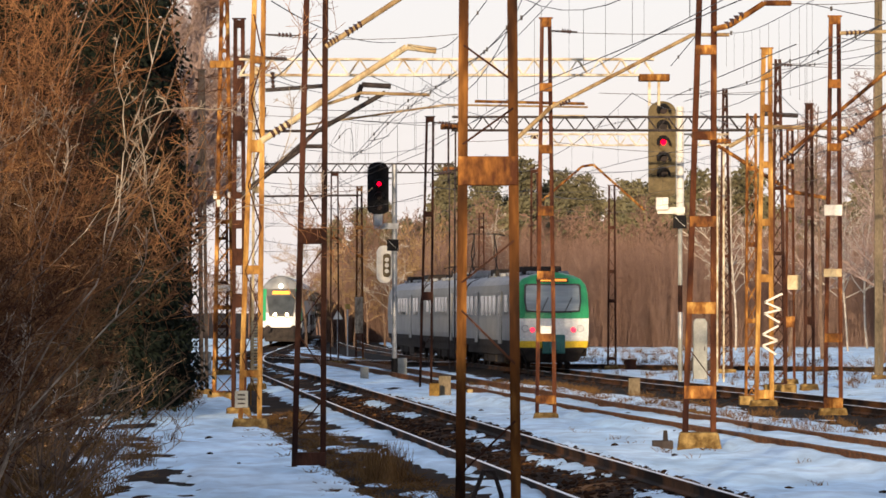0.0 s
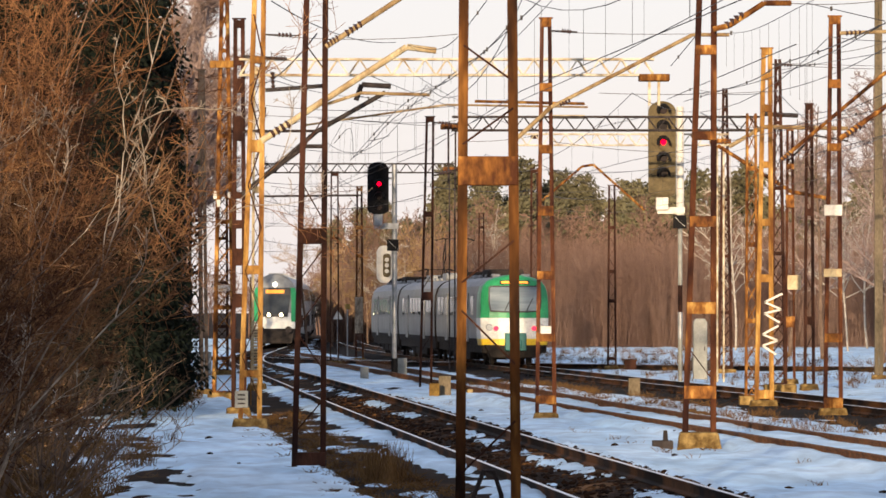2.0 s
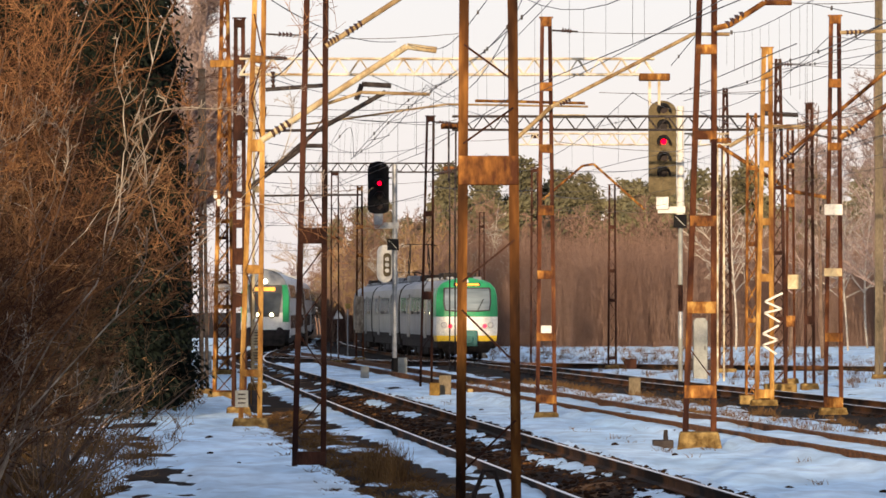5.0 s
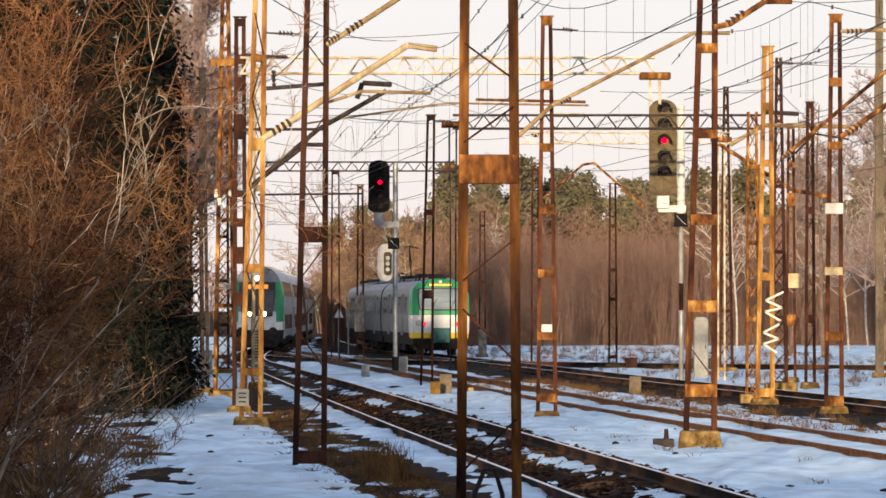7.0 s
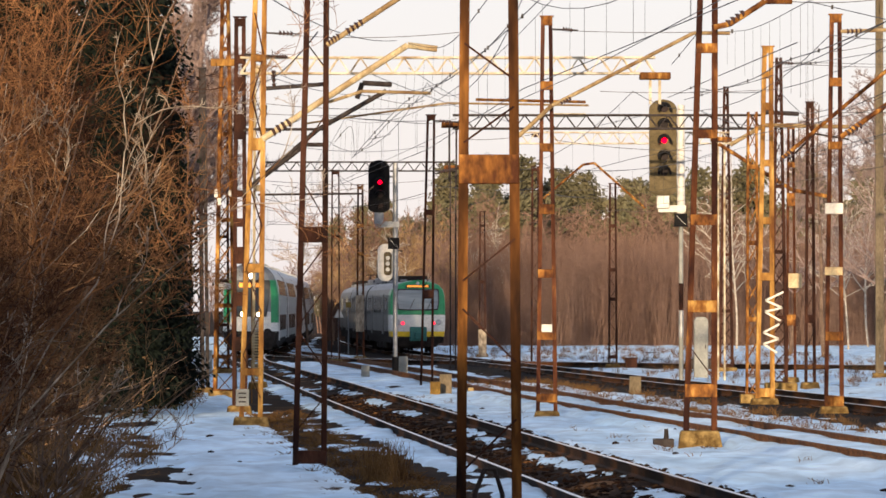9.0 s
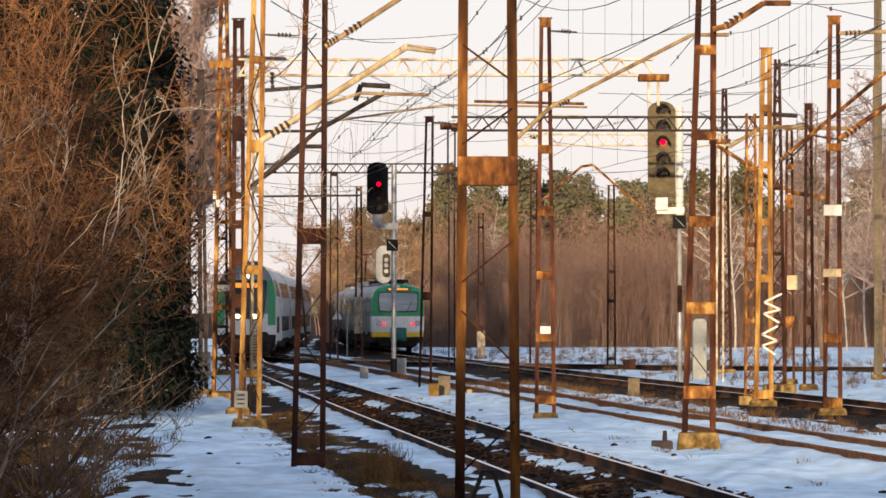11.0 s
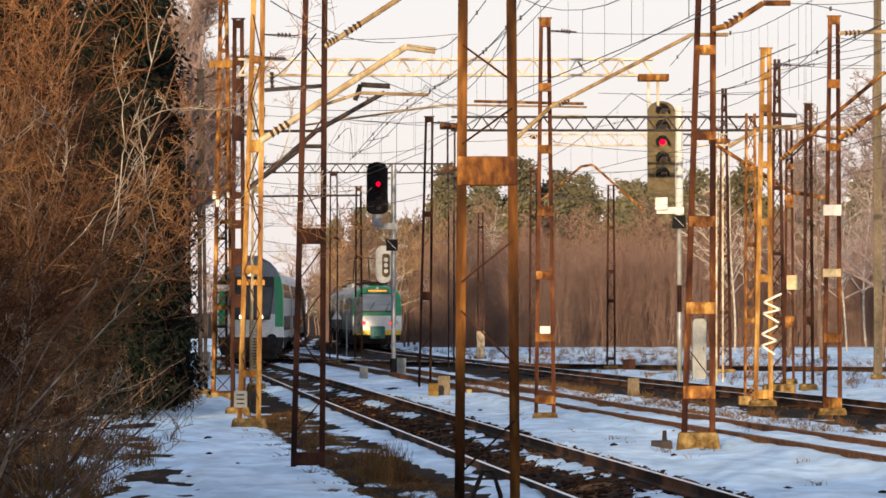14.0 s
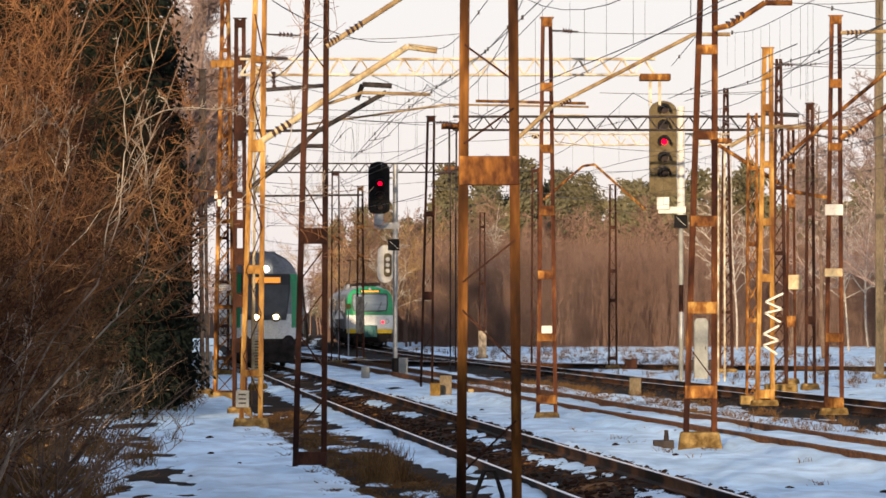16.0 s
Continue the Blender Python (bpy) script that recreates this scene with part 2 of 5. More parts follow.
def rail_profile(bm, line, side, d0, d1, step, cant, head):
    """One rail: foot, web and head swept along the line."""
    prof = ((-0.07, -0.172), (0.07, -0.172), (0.07, -0.155), (0.012, -0.13), (0.012, -0.045), (0.036, -0.035), (0.036, -0.004), (0.026, 0.0),
            (-0.026, 0.0), (-0.036, -0.004), (-0.036, -0.035), (-0.012, -0.045), (-0.012, -0.13), (-0.07, -0.155))
    rings = []
    for d in np.arange(d0, d1 + step, step):
        x = line_x(line, d) + side * 0.7535
        z = cant(d) * side if cant else 0.0
        rings.append([bm.verts.new((x + px, d, z + pz)) for px, pz in prof])
    n = len(prof)
    for u, v in zip(rings, rings[1:]):
        for k in range(n):
            f = bm.faces.new((u[k], u[(k + 1) % n], v[(k + 1) % n], v[k]))
            f.material_index = 1 if (head and k in (6, 7, 8)) else 0


def track(label, line, d0, d1, cant=None, worn=True, bed=BALLAST, sleepers=(50, 150), sunk=0.0, wide=1.0):
    t = thing("railway_track", (0, 0, 0), label, "railway track", "railway tracks", "structure")
    bm = bmesh.new()
    prof = ((-2.3, -0.32), (-1.55, -0.185), (-0.8, -0.178), (0, -0.17), (0.8, -0.178), (1.55, -0.185), (2.3, -0.32))
    rows = []
    for d in np.arange(d0, d1 + 1, 1.0):
        cz = cant(d) if cant else 0
        rows.append([bm.verts.new((line_x(line, d) + px * wide + 0.12 * noise.noise((px * 3, d * 0.5, 2)), d, pz - sunk + cz * max(-0.95, min(0.95, px)) * (1.2 if abs(px) < 2 else 0.5) + 0.05 * noise.noise((px * 4, d * 0.6, 6)))) for px, pz in prof])
    for u, v in zip(rows, rows[1:]):
        for k in range(len(prof) - 1):
            bm.faces.new((u[k], u[k + 1], v[k + 1], v[k]))
    part("ballast_bed", bm, bed, t, "bed of dark ballast", True)
    for side in (-1, 1):
        bm = bmesh.new()
        rail_profile(bm, line, side, d0, d1, 1.5, cant, worn)
        part("rail", bm, [RAIL_DARK if worn else RAIL_SIDE, RAIL_HEAD], t, "dark rail with a polished head" if worn else "brown rusted rail")
    bm = bmesh.new()
    box(bm, (0, 0, 0), (2.5, 0.24, 0.14))
    bmesh.ops.bevel(bm, geom=bm.edges[:], offset=0.015, segments=1, affect="EDGES", profile=0.5)
    sl = part("sleeper", bm, SLEEPER, t)
    me = sl.data
    first = True
    for d in np.arange(sleepers[0], sleepers[1], 0.62):
        o = sl if first else new("sleeper", me)
        first = False
        o.parent = t
        g = (line_x(line, d + 1) - line_x(line, d - 1)) / 2
        o.matrix_basis = pose(line_x(line, d) + random.uniform(-0.04, 0.04), d, -0.262 - sunk * 0.8 + random.uniform(-0.008, 0.008), 0,
                              -math.degrees(math.atan(cant(d) / 0.75)) if cant else 0, -math.degrees(math.atan(g)) + random.uniform(-1, 1))
    return t


track("curved main track with polished rails and dark ballast", LINE_A, 20, 470, cant_a, True, BALLAST, (50, 165), 0.0, 0.74)
track("main track with dark worn rails on dark ballast", LINE_B, 40, 470, None, True, BALLAST_DARK, (110, 190), 0.0, 1.3)
track("crossover track with dark worn rails between the main tracks", LINE_E, 128, 250, None, True, BALLAST_DARK, (130, 190))
track("disused siding with brown rusted rails in snow", LINE_C, 40, 255, None, False, BALLAST, (60, 150), 0.14, 0.5)


def rubble(label, line, d0, d1, count, half, seed, cant=None, clear=((0.66, 0.86),)):
    """Loose stones on a track bed, none under the rails."""
    r = random.Random(seed)
    ico = bmesh.new()
    bmesh.ops.create_icosphere(ico, subdivisions=1, radius=1.0)
    base = [v.co.copy() for v in ico.verts]
    faces = [tuple(v.index for v in f.verts) for f in ico.faces]
    ico.free()
    vs, fs = [], []
    for k in range(count):
        d = d0 + (d1 - d0) * r.random() ** 1.3
        a = r.uniform(-half, half)
        if any(lo < abs(a) < hi for lo, hi in clear):
            continue
        q = r.uniform(0.018, 0.05)
        z = -0.165 + (cant(d) * max(-0.95, min(0.95, a)) * 1.2 if cant else 0) - 0.10 * max(0.0, abs(a) - 1.15)
        sx, sy, sz = q * r.uniform(0.8, 1.5), q * r.uniform(0.8, 1.5), q * r.uniform(0.5, 0.9)
        n = len(vs)
        x = line_x(line, d) + a
        vs += [(x + v.x * sx * r.uniform(0.8, 1.2), d + v.y * sy, z + v.z * sz) for v in base]
        fs += [tuple(n + i for i in f) for f in faces]
    me = bpy.data.meshes.new("ballast_stones")
    me.from_pydata(vs, [], fs)
    me.materials.append(STONE)
    return tagged(new("ballast_stones", me), label, "stones", "", "stuff")


STONE = mat("brown_ballast_stone", (0.006, 0.004, 0.0035), (0.036, 0.017, 0.008), 2.2, 0.95, 0.0, 0.3, 12, (1, 1, 1), (0.15, 0.075, 0.028), lo=0.40, hi=0.58)
rubble("loose dark brown ballast stones along the curved track", LINE_A, 46, 135, 9000, 1.7, 61, cant_a)
rubble("loose dark ballast stones along the far main track", LINE_B, 105, 190, 3500, 2.0, 62)



# ---- masts ----
def mast(x, d, z0, z1, wb, wt, label, steel=RUST, battens=(), braces=(), lace=0.0, foot=True, lean=0.0, depth=0.16, leg=None, foot_size=None, post=None, name="catenary_mast", group="catenary masts"):
    """A mast of two steel channels, wb apart at the base and wt at the top, tied by batten plates and rods."""
    m = thing(name, (x, d, 0), label, "mast", group)
    leg = leg or max(0.07, wb * 0.15)

    def cx(z, s):
        k = (z - z0) / (z1 - z0)
        return lean * k + s * ((wb + (wt - wb) * k) / 2 - leg / 2)

    for s in (-1, 1):
        # channel section, open to the inside
        e, f, h = leg / 2, leg * 0.24, depth / 2
        sec = [(-e, -h), (e, -h), (e, -h + 0.02), (-e + f, -h + 0.02), (-e + f, h - 0.02), (e, h - 0.02), (e, h), (-e, h)]
        bm = bmesh.new()
        lo, hi = [[bm.verts.new((cx(z, s) + (-s) * u, v, z)) for u, v in sec] for z in (z0, z1)]
        for i in range(8):
            bm.faces.new((lo[i], lo[(i + 1) % 8], hi[(i + 1) % 8], hi[i]))
        bm.faces.new(lo[::-1]), bm.faces.new(hi)
        bmesh.ops.recalc_face_normals(bm, faces=bm.faces[:])
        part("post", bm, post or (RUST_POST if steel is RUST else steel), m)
    for za, zb in battens:
        zc = (za + zb) / 2
        w = cx(zc, 1) - cx(zc, -1) + leg * 0.9
        mid = (cx(zc, 1) + cx(zc, -1)) / 2
        bm = bmesh.new()
        box(bm, (mid, 0, zc), (w, depth + 0.03, zb - za))
        bmesh.ops.bevel(bm, geom=bm.edges[:], offset=0.008, segments=1, affect="EDGES", profile=0.5)
        part("batten_plate", bm, steel, m)
    rods = list(braces)
    if lace:
        z, s = z0 + 0.5, 1
        while z + lace < z1 - 0.2:
            rods.append((z, s, z + lace, -s))
            s = -s
            z += lace
    for za, sa, zb, sb in rods:
        bm = bmesh.new()
        beam(bm, (cx(za, sa), -depth / 2, za), (cx(zb, sb), -depth / 2, zb), 0.03, 0.02)
        part("lacing_bar", bm, RUST_DARK, m)
    bm = bmesh.new()
    box(bm, (lean, 0, z1 + 0.02), (wt + 0.06, depth + 0.05, 0.03))
    part("cap", bm, steel, m)
    if foot:
        fs = foot_size or (wb + 0.28, 0.6, 0.32)
        bm = bmesh.new()
        vs = box(bm, (0, 0, z0 - fs[2] / 2 + 0.1), fs)
        for v in vs:
            if v.co.z > z0:
                v.co.x *= 0.82
                v.co.y *= 0.82
        bmesh.ops.bevel(bm, geom=bm.edges[:], offset=0.04, segments=2, affect="EDGES", profile=0.5)
        for v in bm.verts:
            v.co += Vector((noise.noise(v.co * 9 + Vector((x, d, 0))), noise.noise(v.co * 7), 0)) * 0.03
        part("foundation", bm, CONCRETE, m, "weathered concrete block")
    return m


def pylon(x, d, z0, z1, wb, wt, label, steel, step=0.55, leg=0.07, name="lattice_mast"):
    """A four-legged lattice mast with crossed bars on each face."""
    m = thing(name, (x, d, 0), label, "mast", "catenary masts")
    for sx in (-1, 1):
        for sy in (-1, 1):
            bm = bmesh.new()
            beam(bm, (sx * wb / 2, sy * wb / 2, z0), (sx * wt / 2, sy * wt / 2, z1), leg)
            part("leg", bm, steel, m)
    n = max(3, round((z1 - z0) / step))
    for i in range(n):
        za, zb = z0 + (z1 - z0) * i / n, z0 + (z1 - z0) * (i + 1) / n
        ha, hb = (wb + (wt - wb) * i / n) / 2, (wb + (wt - wb) * (i + 1) / n) / 2
        for p, q in (((-ha, -ha, za), (hb, -hb, zb)), ((ha, -ha, za), (-hb, -hb, zb)), ((-ha, ha, za), (hb, hb, zb)), ((ha, -ha, za), (hb, hb, zb)), ((-ha, ha, za), (-hb, -hb, zb))):
            bm = bmesh.new()
            beam(bm, p, q, 0.035, 0.02)
            part("lacing_bar", bm, steel, m)
        if i % 4 == 0:
            bm = bmesh.new()
            box(bm, (0, -ha, za + 0.06), (2 * ha, 0.015, 0.12))
            part("batten_plate", bm, steel, m)
    bm = bmesh.new()
    box(bm, (0, 0, z0 - 0.1), (wb + 0.35, wb + 0.35, 0.35))
    bmesh.ops.bevel(bm, geom=bm.edges[:], offset=0.05, segments=2, affect="EDGES", profile=0.5)
    part("foundation", bm, CONCRETE, m, "weathered concrete block")
    return m


Z0 = -0.12
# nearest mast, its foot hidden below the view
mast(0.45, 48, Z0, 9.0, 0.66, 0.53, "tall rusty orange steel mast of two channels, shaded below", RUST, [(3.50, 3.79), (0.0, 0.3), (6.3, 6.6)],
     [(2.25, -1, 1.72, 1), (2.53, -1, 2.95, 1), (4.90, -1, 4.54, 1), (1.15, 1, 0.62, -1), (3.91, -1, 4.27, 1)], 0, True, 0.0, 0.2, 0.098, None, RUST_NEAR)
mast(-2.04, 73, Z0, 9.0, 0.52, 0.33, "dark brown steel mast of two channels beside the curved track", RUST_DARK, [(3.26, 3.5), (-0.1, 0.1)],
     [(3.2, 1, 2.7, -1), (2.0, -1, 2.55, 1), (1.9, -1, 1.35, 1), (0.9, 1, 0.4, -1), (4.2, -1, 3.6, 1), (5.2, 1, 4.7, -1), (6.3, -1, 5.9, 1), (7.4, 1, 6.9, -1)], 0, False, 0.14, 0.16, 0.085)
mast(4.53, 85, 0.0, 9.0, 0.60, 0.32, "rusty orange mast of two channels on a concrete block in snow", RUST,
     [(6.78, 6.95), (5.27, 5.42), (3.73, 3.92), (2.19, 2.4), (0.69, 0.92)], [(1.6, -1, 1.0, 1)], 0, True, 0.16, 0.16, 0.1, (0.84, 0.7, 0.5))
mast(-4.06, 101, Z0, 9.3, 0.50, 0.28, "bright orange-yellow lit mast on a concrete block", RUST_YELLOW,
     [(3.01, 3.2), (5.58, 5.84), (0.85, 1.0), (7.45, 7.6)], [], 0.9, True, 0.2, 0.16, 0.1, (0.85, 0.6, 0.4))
mast(2.29, 107, Z0, 8.75, 0.48, 0.25, "rusty orange mast of two channels standing in snow", RUST,
     [(8.57, 8.76), (7.13, 7.32), (5.75, 5.94), (4.36, 4.58), (2.94, 3.13), (1.56, 1.75), (0.17, 0.36)], [], 0, True, 0.0, 0.15, 0.085, (0.62, 0.5, 0.22))
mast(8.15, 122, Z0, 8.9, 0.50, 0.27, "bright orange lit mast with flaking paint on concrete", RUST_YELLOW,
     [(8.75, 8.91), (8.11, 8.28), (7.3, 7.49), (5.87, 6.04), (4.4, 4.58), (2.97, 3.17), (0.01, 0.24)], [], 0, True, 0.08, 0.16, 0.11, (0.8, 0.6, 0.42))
mast(9.09, 112, Z0, 9.1, 0.46, 0.27, "rusty mast of two channels beside dry grass", RUST,
     [(8.93, 9.13), (7.44, 7.64), (5.97, 6.15), (1.51, 1.72), (-0.02, 0.22)], [], 0, True, 0.05, 0.15, 0.09, (0.75, 0.6, 0.35))
mast(11.36, 149, Z0, 8.65, 0.36, 0.24, "dark brown mast of two channels", RUST_DARK, [(8.47, 8.65), (5.19, 5.41), (1.81, 2.07)], [], 0.6, True, 0.0, 0.14, 0.09)
mast(-0.54, 149, Z0, 8.25, 0.42, 0.27, "slim dark mast with small batten plates", RUST_DARK, [(8.1, 8.25), (5.16, 5.32), (2.57, 2.83)],
     [(2.9, -1, 3.4, 1), (1.5, 1, 1.0, -1), (4.6, 1, 4.2, -1)], 0, False, 0.14, 0.14, 0.075)
mast(6.96, 198, Z0, 7.4, 0.40, 0.30, "slim dark mast with crossed lacing bars", RUST_DARK, [(5.6, 5.74), (3.79, 3.93), (2.58, 2.72), (0.2, 0.34)], [], 0.45, True, 0.0, 0.14, 0.08)
mast(11.56, 160, Z0, 8.4, 0.36, 0.24, "rusty orange mast carrying a small box", RUST, [(8.24, 8.42), (6.96, 7.14), (5.68, 6.11), (1.69, 2.06)], [], 0, True, 0.0, 0.14, 0.08)
mast(-4.02, 231, Z0, 8.2, 0.42, 0.3, "rusty mast with a pale wrapped section", RUST, [(8.01, 8.17), (6.16, 6.33), (4.8, 4.97)], [], 0.7, True, 0.0, 0.14, 0.09)
mast(-4.9, 217, Z0, 8.5, 0.42, 0.36, "thin grey-brown mast in the distance", RUST_DARK, [(8.33, 8.48), (5.47, 5.57)], [], 0.5, True, 0.0, 0.14, 0.06)
mast(3.96, 208, Z0, 8.4, 0.42, 0.34, "dark mast in the distance with crossed bars", RUST_DARK, [(9.69, 9.84), (8.22, 8.37)], [], 0.5, True, 0.0, 0.14, 0.09)
mast(1.96, 245, Z0, 7.2, 0.40, 0.3, "distant mast with a pinkish concrete lower part", RUST_DARK, [(6.43, 6.57), (3.55, 3.69)], [], 0.5, True, 0.0, 0.14, 0.08)
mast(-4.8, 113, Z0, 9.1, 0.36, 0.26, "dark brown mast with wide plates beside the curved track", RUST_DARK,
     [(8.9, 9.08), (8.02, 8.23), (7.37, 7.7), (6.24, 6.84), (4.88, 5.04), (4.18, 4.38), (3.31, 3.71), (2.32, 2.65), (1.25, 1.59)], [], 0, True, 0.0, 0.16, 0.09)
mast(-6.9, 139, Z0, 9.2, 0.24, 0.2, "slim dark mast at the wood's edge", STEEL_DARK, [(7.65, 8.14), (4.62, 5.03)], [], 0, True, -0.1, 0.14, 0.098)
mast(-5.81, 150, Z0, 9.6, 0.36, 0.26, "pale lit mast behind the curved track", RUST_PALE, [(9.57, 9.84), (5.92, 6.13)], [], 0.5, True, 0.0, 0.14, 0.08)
mast(15.42, 170, Z0, 14.0, 0.3, 0.26, "tall weathered olive concrete pole before bare trees", OLIVE, [], [], 0, True, 0.0, 0.14, 0.14)
pylon(-6.15, 135, Z0, 12.5, 0.56, 0.1, "tapering rusty orange lattice mast", RUST, 0.6, 0.1)
pylon(-8.51, 185, Z0, 9.2, 0.42, 0.34, "dark lattice mast with crossed bars", RUST_DARK, 0.42, 0.08)
pylon(11.1, 189, Z0, 11.0, 0.50, 0.12, "tall tapering dark rusty lattice mast", RUST_DARK, 0.55, 0.09)
pylon(10.46, 150, Z0, 10.1, 0.46, 0.12, "tapering dark lattice mast with crossed bars", RUST_DARK, 0.5, 0.08)
pylon(-8.78, 170, Z0, 7.2, 0.4, 0.3, "dark lattice mast in the wood's shade", RUST_DARK, 0.45, 0.08)
pylon(8.22, 128, Z0, 7.5, 0.3, 0.22, "pale orange lattice mast half hidden behind another", RUST, 0.5, 0.06)


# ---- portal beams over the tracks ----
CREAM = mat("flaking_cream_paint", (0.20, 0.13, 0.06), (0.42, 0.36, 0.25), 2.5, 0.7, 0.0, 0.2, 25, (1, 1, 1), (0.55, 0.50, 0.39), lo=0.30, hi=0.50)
def portal(x0, x1, d, z, depth, label, steel, n, posts=(), bar=0.05):
    g = thing("portal_beam", (0, d, 0), label, "gantry", "portal beams")
    for zz in (z, z - depth):
        for yy in (-0.18, 0.18):
            bm = bmesh.new()
            beam(bm, (x0, yy, zz), (x1, yy, zz), bar)
            part("chord", bm, steel, g)
    for i in range(n):
        a, b = x0 + (x1 - x0) * i / n, x0 + (x1 - x0) * (i + 1) / n
        mid = (a + b) / 2
        for yy in (-0.18, 0.18):
            for p, q in (((a, yy, z - depth), (mid, yy, z)), ((mid, yy, z), (b, yy, z - depth))):
                bm = bmesh.new()
                beam(bm, p, q, 0.035, 0.03)
                part("lattice_bar", bm, steel, g)
        bm = bmesh.new()
        beam(bm, (a, -0.18, z), (b, 0.18, z), 0.03, 0.02)
        part("lattice_bar", bm, steel, g)
    for px, zt, zb in posts:
        for s in (-0.11, 0.11):
            bm = bmesh.new()
            beam(bm, (px + s, 0, zb), (px + s, 0, zt), 0.06, 0.12)
            part("post", bm, steel, g)
        bm = bmesh.new()
        box(bm, (px, 0, zt), (0.72, 0.5, 0.16))
        bmesh.ops.bevel(bm, geom=bm.edges[:], offset=0.015, segments=1, affect="EDGES", profile=0.5)
        part("bracket", bm, RUST, g)
    return g


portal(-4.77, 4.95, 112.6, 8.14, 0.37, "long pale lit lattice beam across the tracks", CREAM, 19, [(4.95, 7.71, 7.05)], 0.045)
portal(0.28, 9.9, 150, 8.3, 0.42, "dark steel lattice beam across the tracks", STEEL_DARK, 15, [(0.28, 7.99, 6.22)], 0.06)
portal(2.35, 9.82, 165, 8.31, 0.38, "pale lattice beam across the tracks", CREAM, 14, [(9.53, 8.07, -0.2)], 0.045)
portal(-7.39, 0.48, 195, 8.21, 0.36, "dark thin lattice beam over the curved track", STEEL_DARK, 14, [(0.37, 7.99, -0.2)], 0.05)


# ---- brackets, insulators and ties ----
def insulator(bm, p, q, mi=1, n=3, r=0.055):
    p, q = Vector(p), Vector(q)
    for i in range(n):
        a, b = p.lerp(q, (i + 0.1) / n), p.lerp(q, (i + 0.75) / n)
        tube(bm, [a, a.lerp(b, 0.5), b], r, r * 0.55, 10, mi)


def bracket(d, pts, w, label, steel, ins=None, mast_x=None):
    """A bracket arm through pts (x, z) at the distance d, with an insulator between two of its points."""
    c = pts[0]
    b = thing("bracket_arm", (c[0], d, c[1]), label, "bracket", "bracket arms")
    bm = bmesh.new()
    loc = [Vector((x - c[0], -0.1, z - c[1])) for x, z in pts]
    for p, q in zip(loc, loc[1:]):
        tube(bm, [p, q], w / 2, None, 8)
    part("arm", bm, steel, b)
    for t in ins or ():
        bm = bmesh.new()
        (xa, za), (xb, zb) = t
        insulator(bm, (xa - c[0], -0.1, za - c[1]), (xb - c[0], -0.1, zb - c[1]), 0, 4, max(0.06, w * 0.8))
        part("insulator", bm, CERAMIC, b, "brown ribbed ceramic insulator")
    return b


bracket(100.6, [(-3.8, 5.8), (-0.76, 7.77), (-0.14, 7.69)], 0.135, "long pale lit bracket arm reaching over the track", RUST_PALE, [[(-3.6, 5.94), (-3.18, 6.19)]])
# dark steel on these two arms stands for the shade they hang in
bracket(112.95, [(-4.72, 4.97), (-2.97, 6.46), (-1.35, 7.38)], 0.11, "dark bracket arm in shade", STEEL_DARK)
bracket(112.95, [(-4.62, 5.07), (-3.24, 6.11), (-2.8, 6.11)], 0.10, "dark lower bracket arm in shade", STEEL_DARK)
bracket(72.7, [(-1.77, 6.24), (-1.23, 6.59), (-0.62, 6.99)], 0.08, "brown bracket arm with ribbed insulators", BEIGE, [[(-1.75, 6.27), (-1.57, 6.39)], [(-1.47, 6.44), (-1.21, 6.61)]])
bracket(106.6, [(2.4, 6.76), (5.54, 8.37), (6.35, 8.37)], 0.085, "weathered brown bracket arm rising between masts", BEIGE, [[(2.58, 6.81), (2.83, 6.94)]])
bracket(106.8, [(1.52, 5.96), (2.4, 6.77)], 0.1, "pale bracket arm with insulator", BEIGE)
bracket(84.7, [(4.76, 7.21), (5.04, 7.27), (5.66, 7.67), (6.14, 7.67)], 0.10, "brown bracket arm with a ribbed insulator", RUST, [[(4.99, 7.27), (5.32, 7.49)]])
bracket(121.6, [(8.53, 6.04), (11.22, 8.29)], 0.10, "long rusty bracket arm", RUST, [[(8.53, 6.03), (8.81, 6.26)]])
bracket(111.6, [(9.22, 6.24), (10.45, 7.11)], 0.12, "rusty bracket arm with ribbed insulator", RUST, [[(9.35, 6.32), (9.72, 6.56)]])
bracket(149.6, [(8.91, 7.35), (9.96, 7.97), (12.6, 7.92)], 0.13, "pale rusty bracket over the far track", BEIGE)
bracket(160.6, [(9.18, 7.77), (11.64, 6.22), (12.96, 5.99)], 0.13, "rusty bracket sloping down", RUST)
bracket(198.6, [(4.11, 6.81), (5.75, 8.21), (6.22, 8.28), (8.32, 6.41)], 0.10, "dull brown bracket arms meeting above the far track", RUST)
bracket(150.4, [(-5.56, 9.15), (-3.7, 9.29)], 0.13, "dark horizontal bracket tube", STEEL_DARK)
bracket(141, [(-4.05, 7.69), (0.1, 8.29), (4.25, 8.22)], 0.06, "thin pale cross tube", BEIGE)
bracket(112.7, [(-2.04, 7.18), (-1.91, 7.55), (-1.22, 7.51)], 0.12, "short dark registration arm", STEEL_DARK)
bracket(100.9, [(-2.42, 6.59), (-1.71, 6.82), (-0.28, 6.78)], 0.07, "thin pale registration tube", BEIGE)
bracket(118, [(0.78, 7.39), (3.48, 7.33)], 0.07, "thin rusty registration tube", RUST)
bracket(150.25, [(3.38, 8.31), (4.44, 8.31)], 0.12, "pale short bracket end", RUST_PALE)
bracket(185, [(-8.51, 9.15), (-4.66, 9.17)], 0.11, "dark horizontal bracket tube", STEEL_DARK)
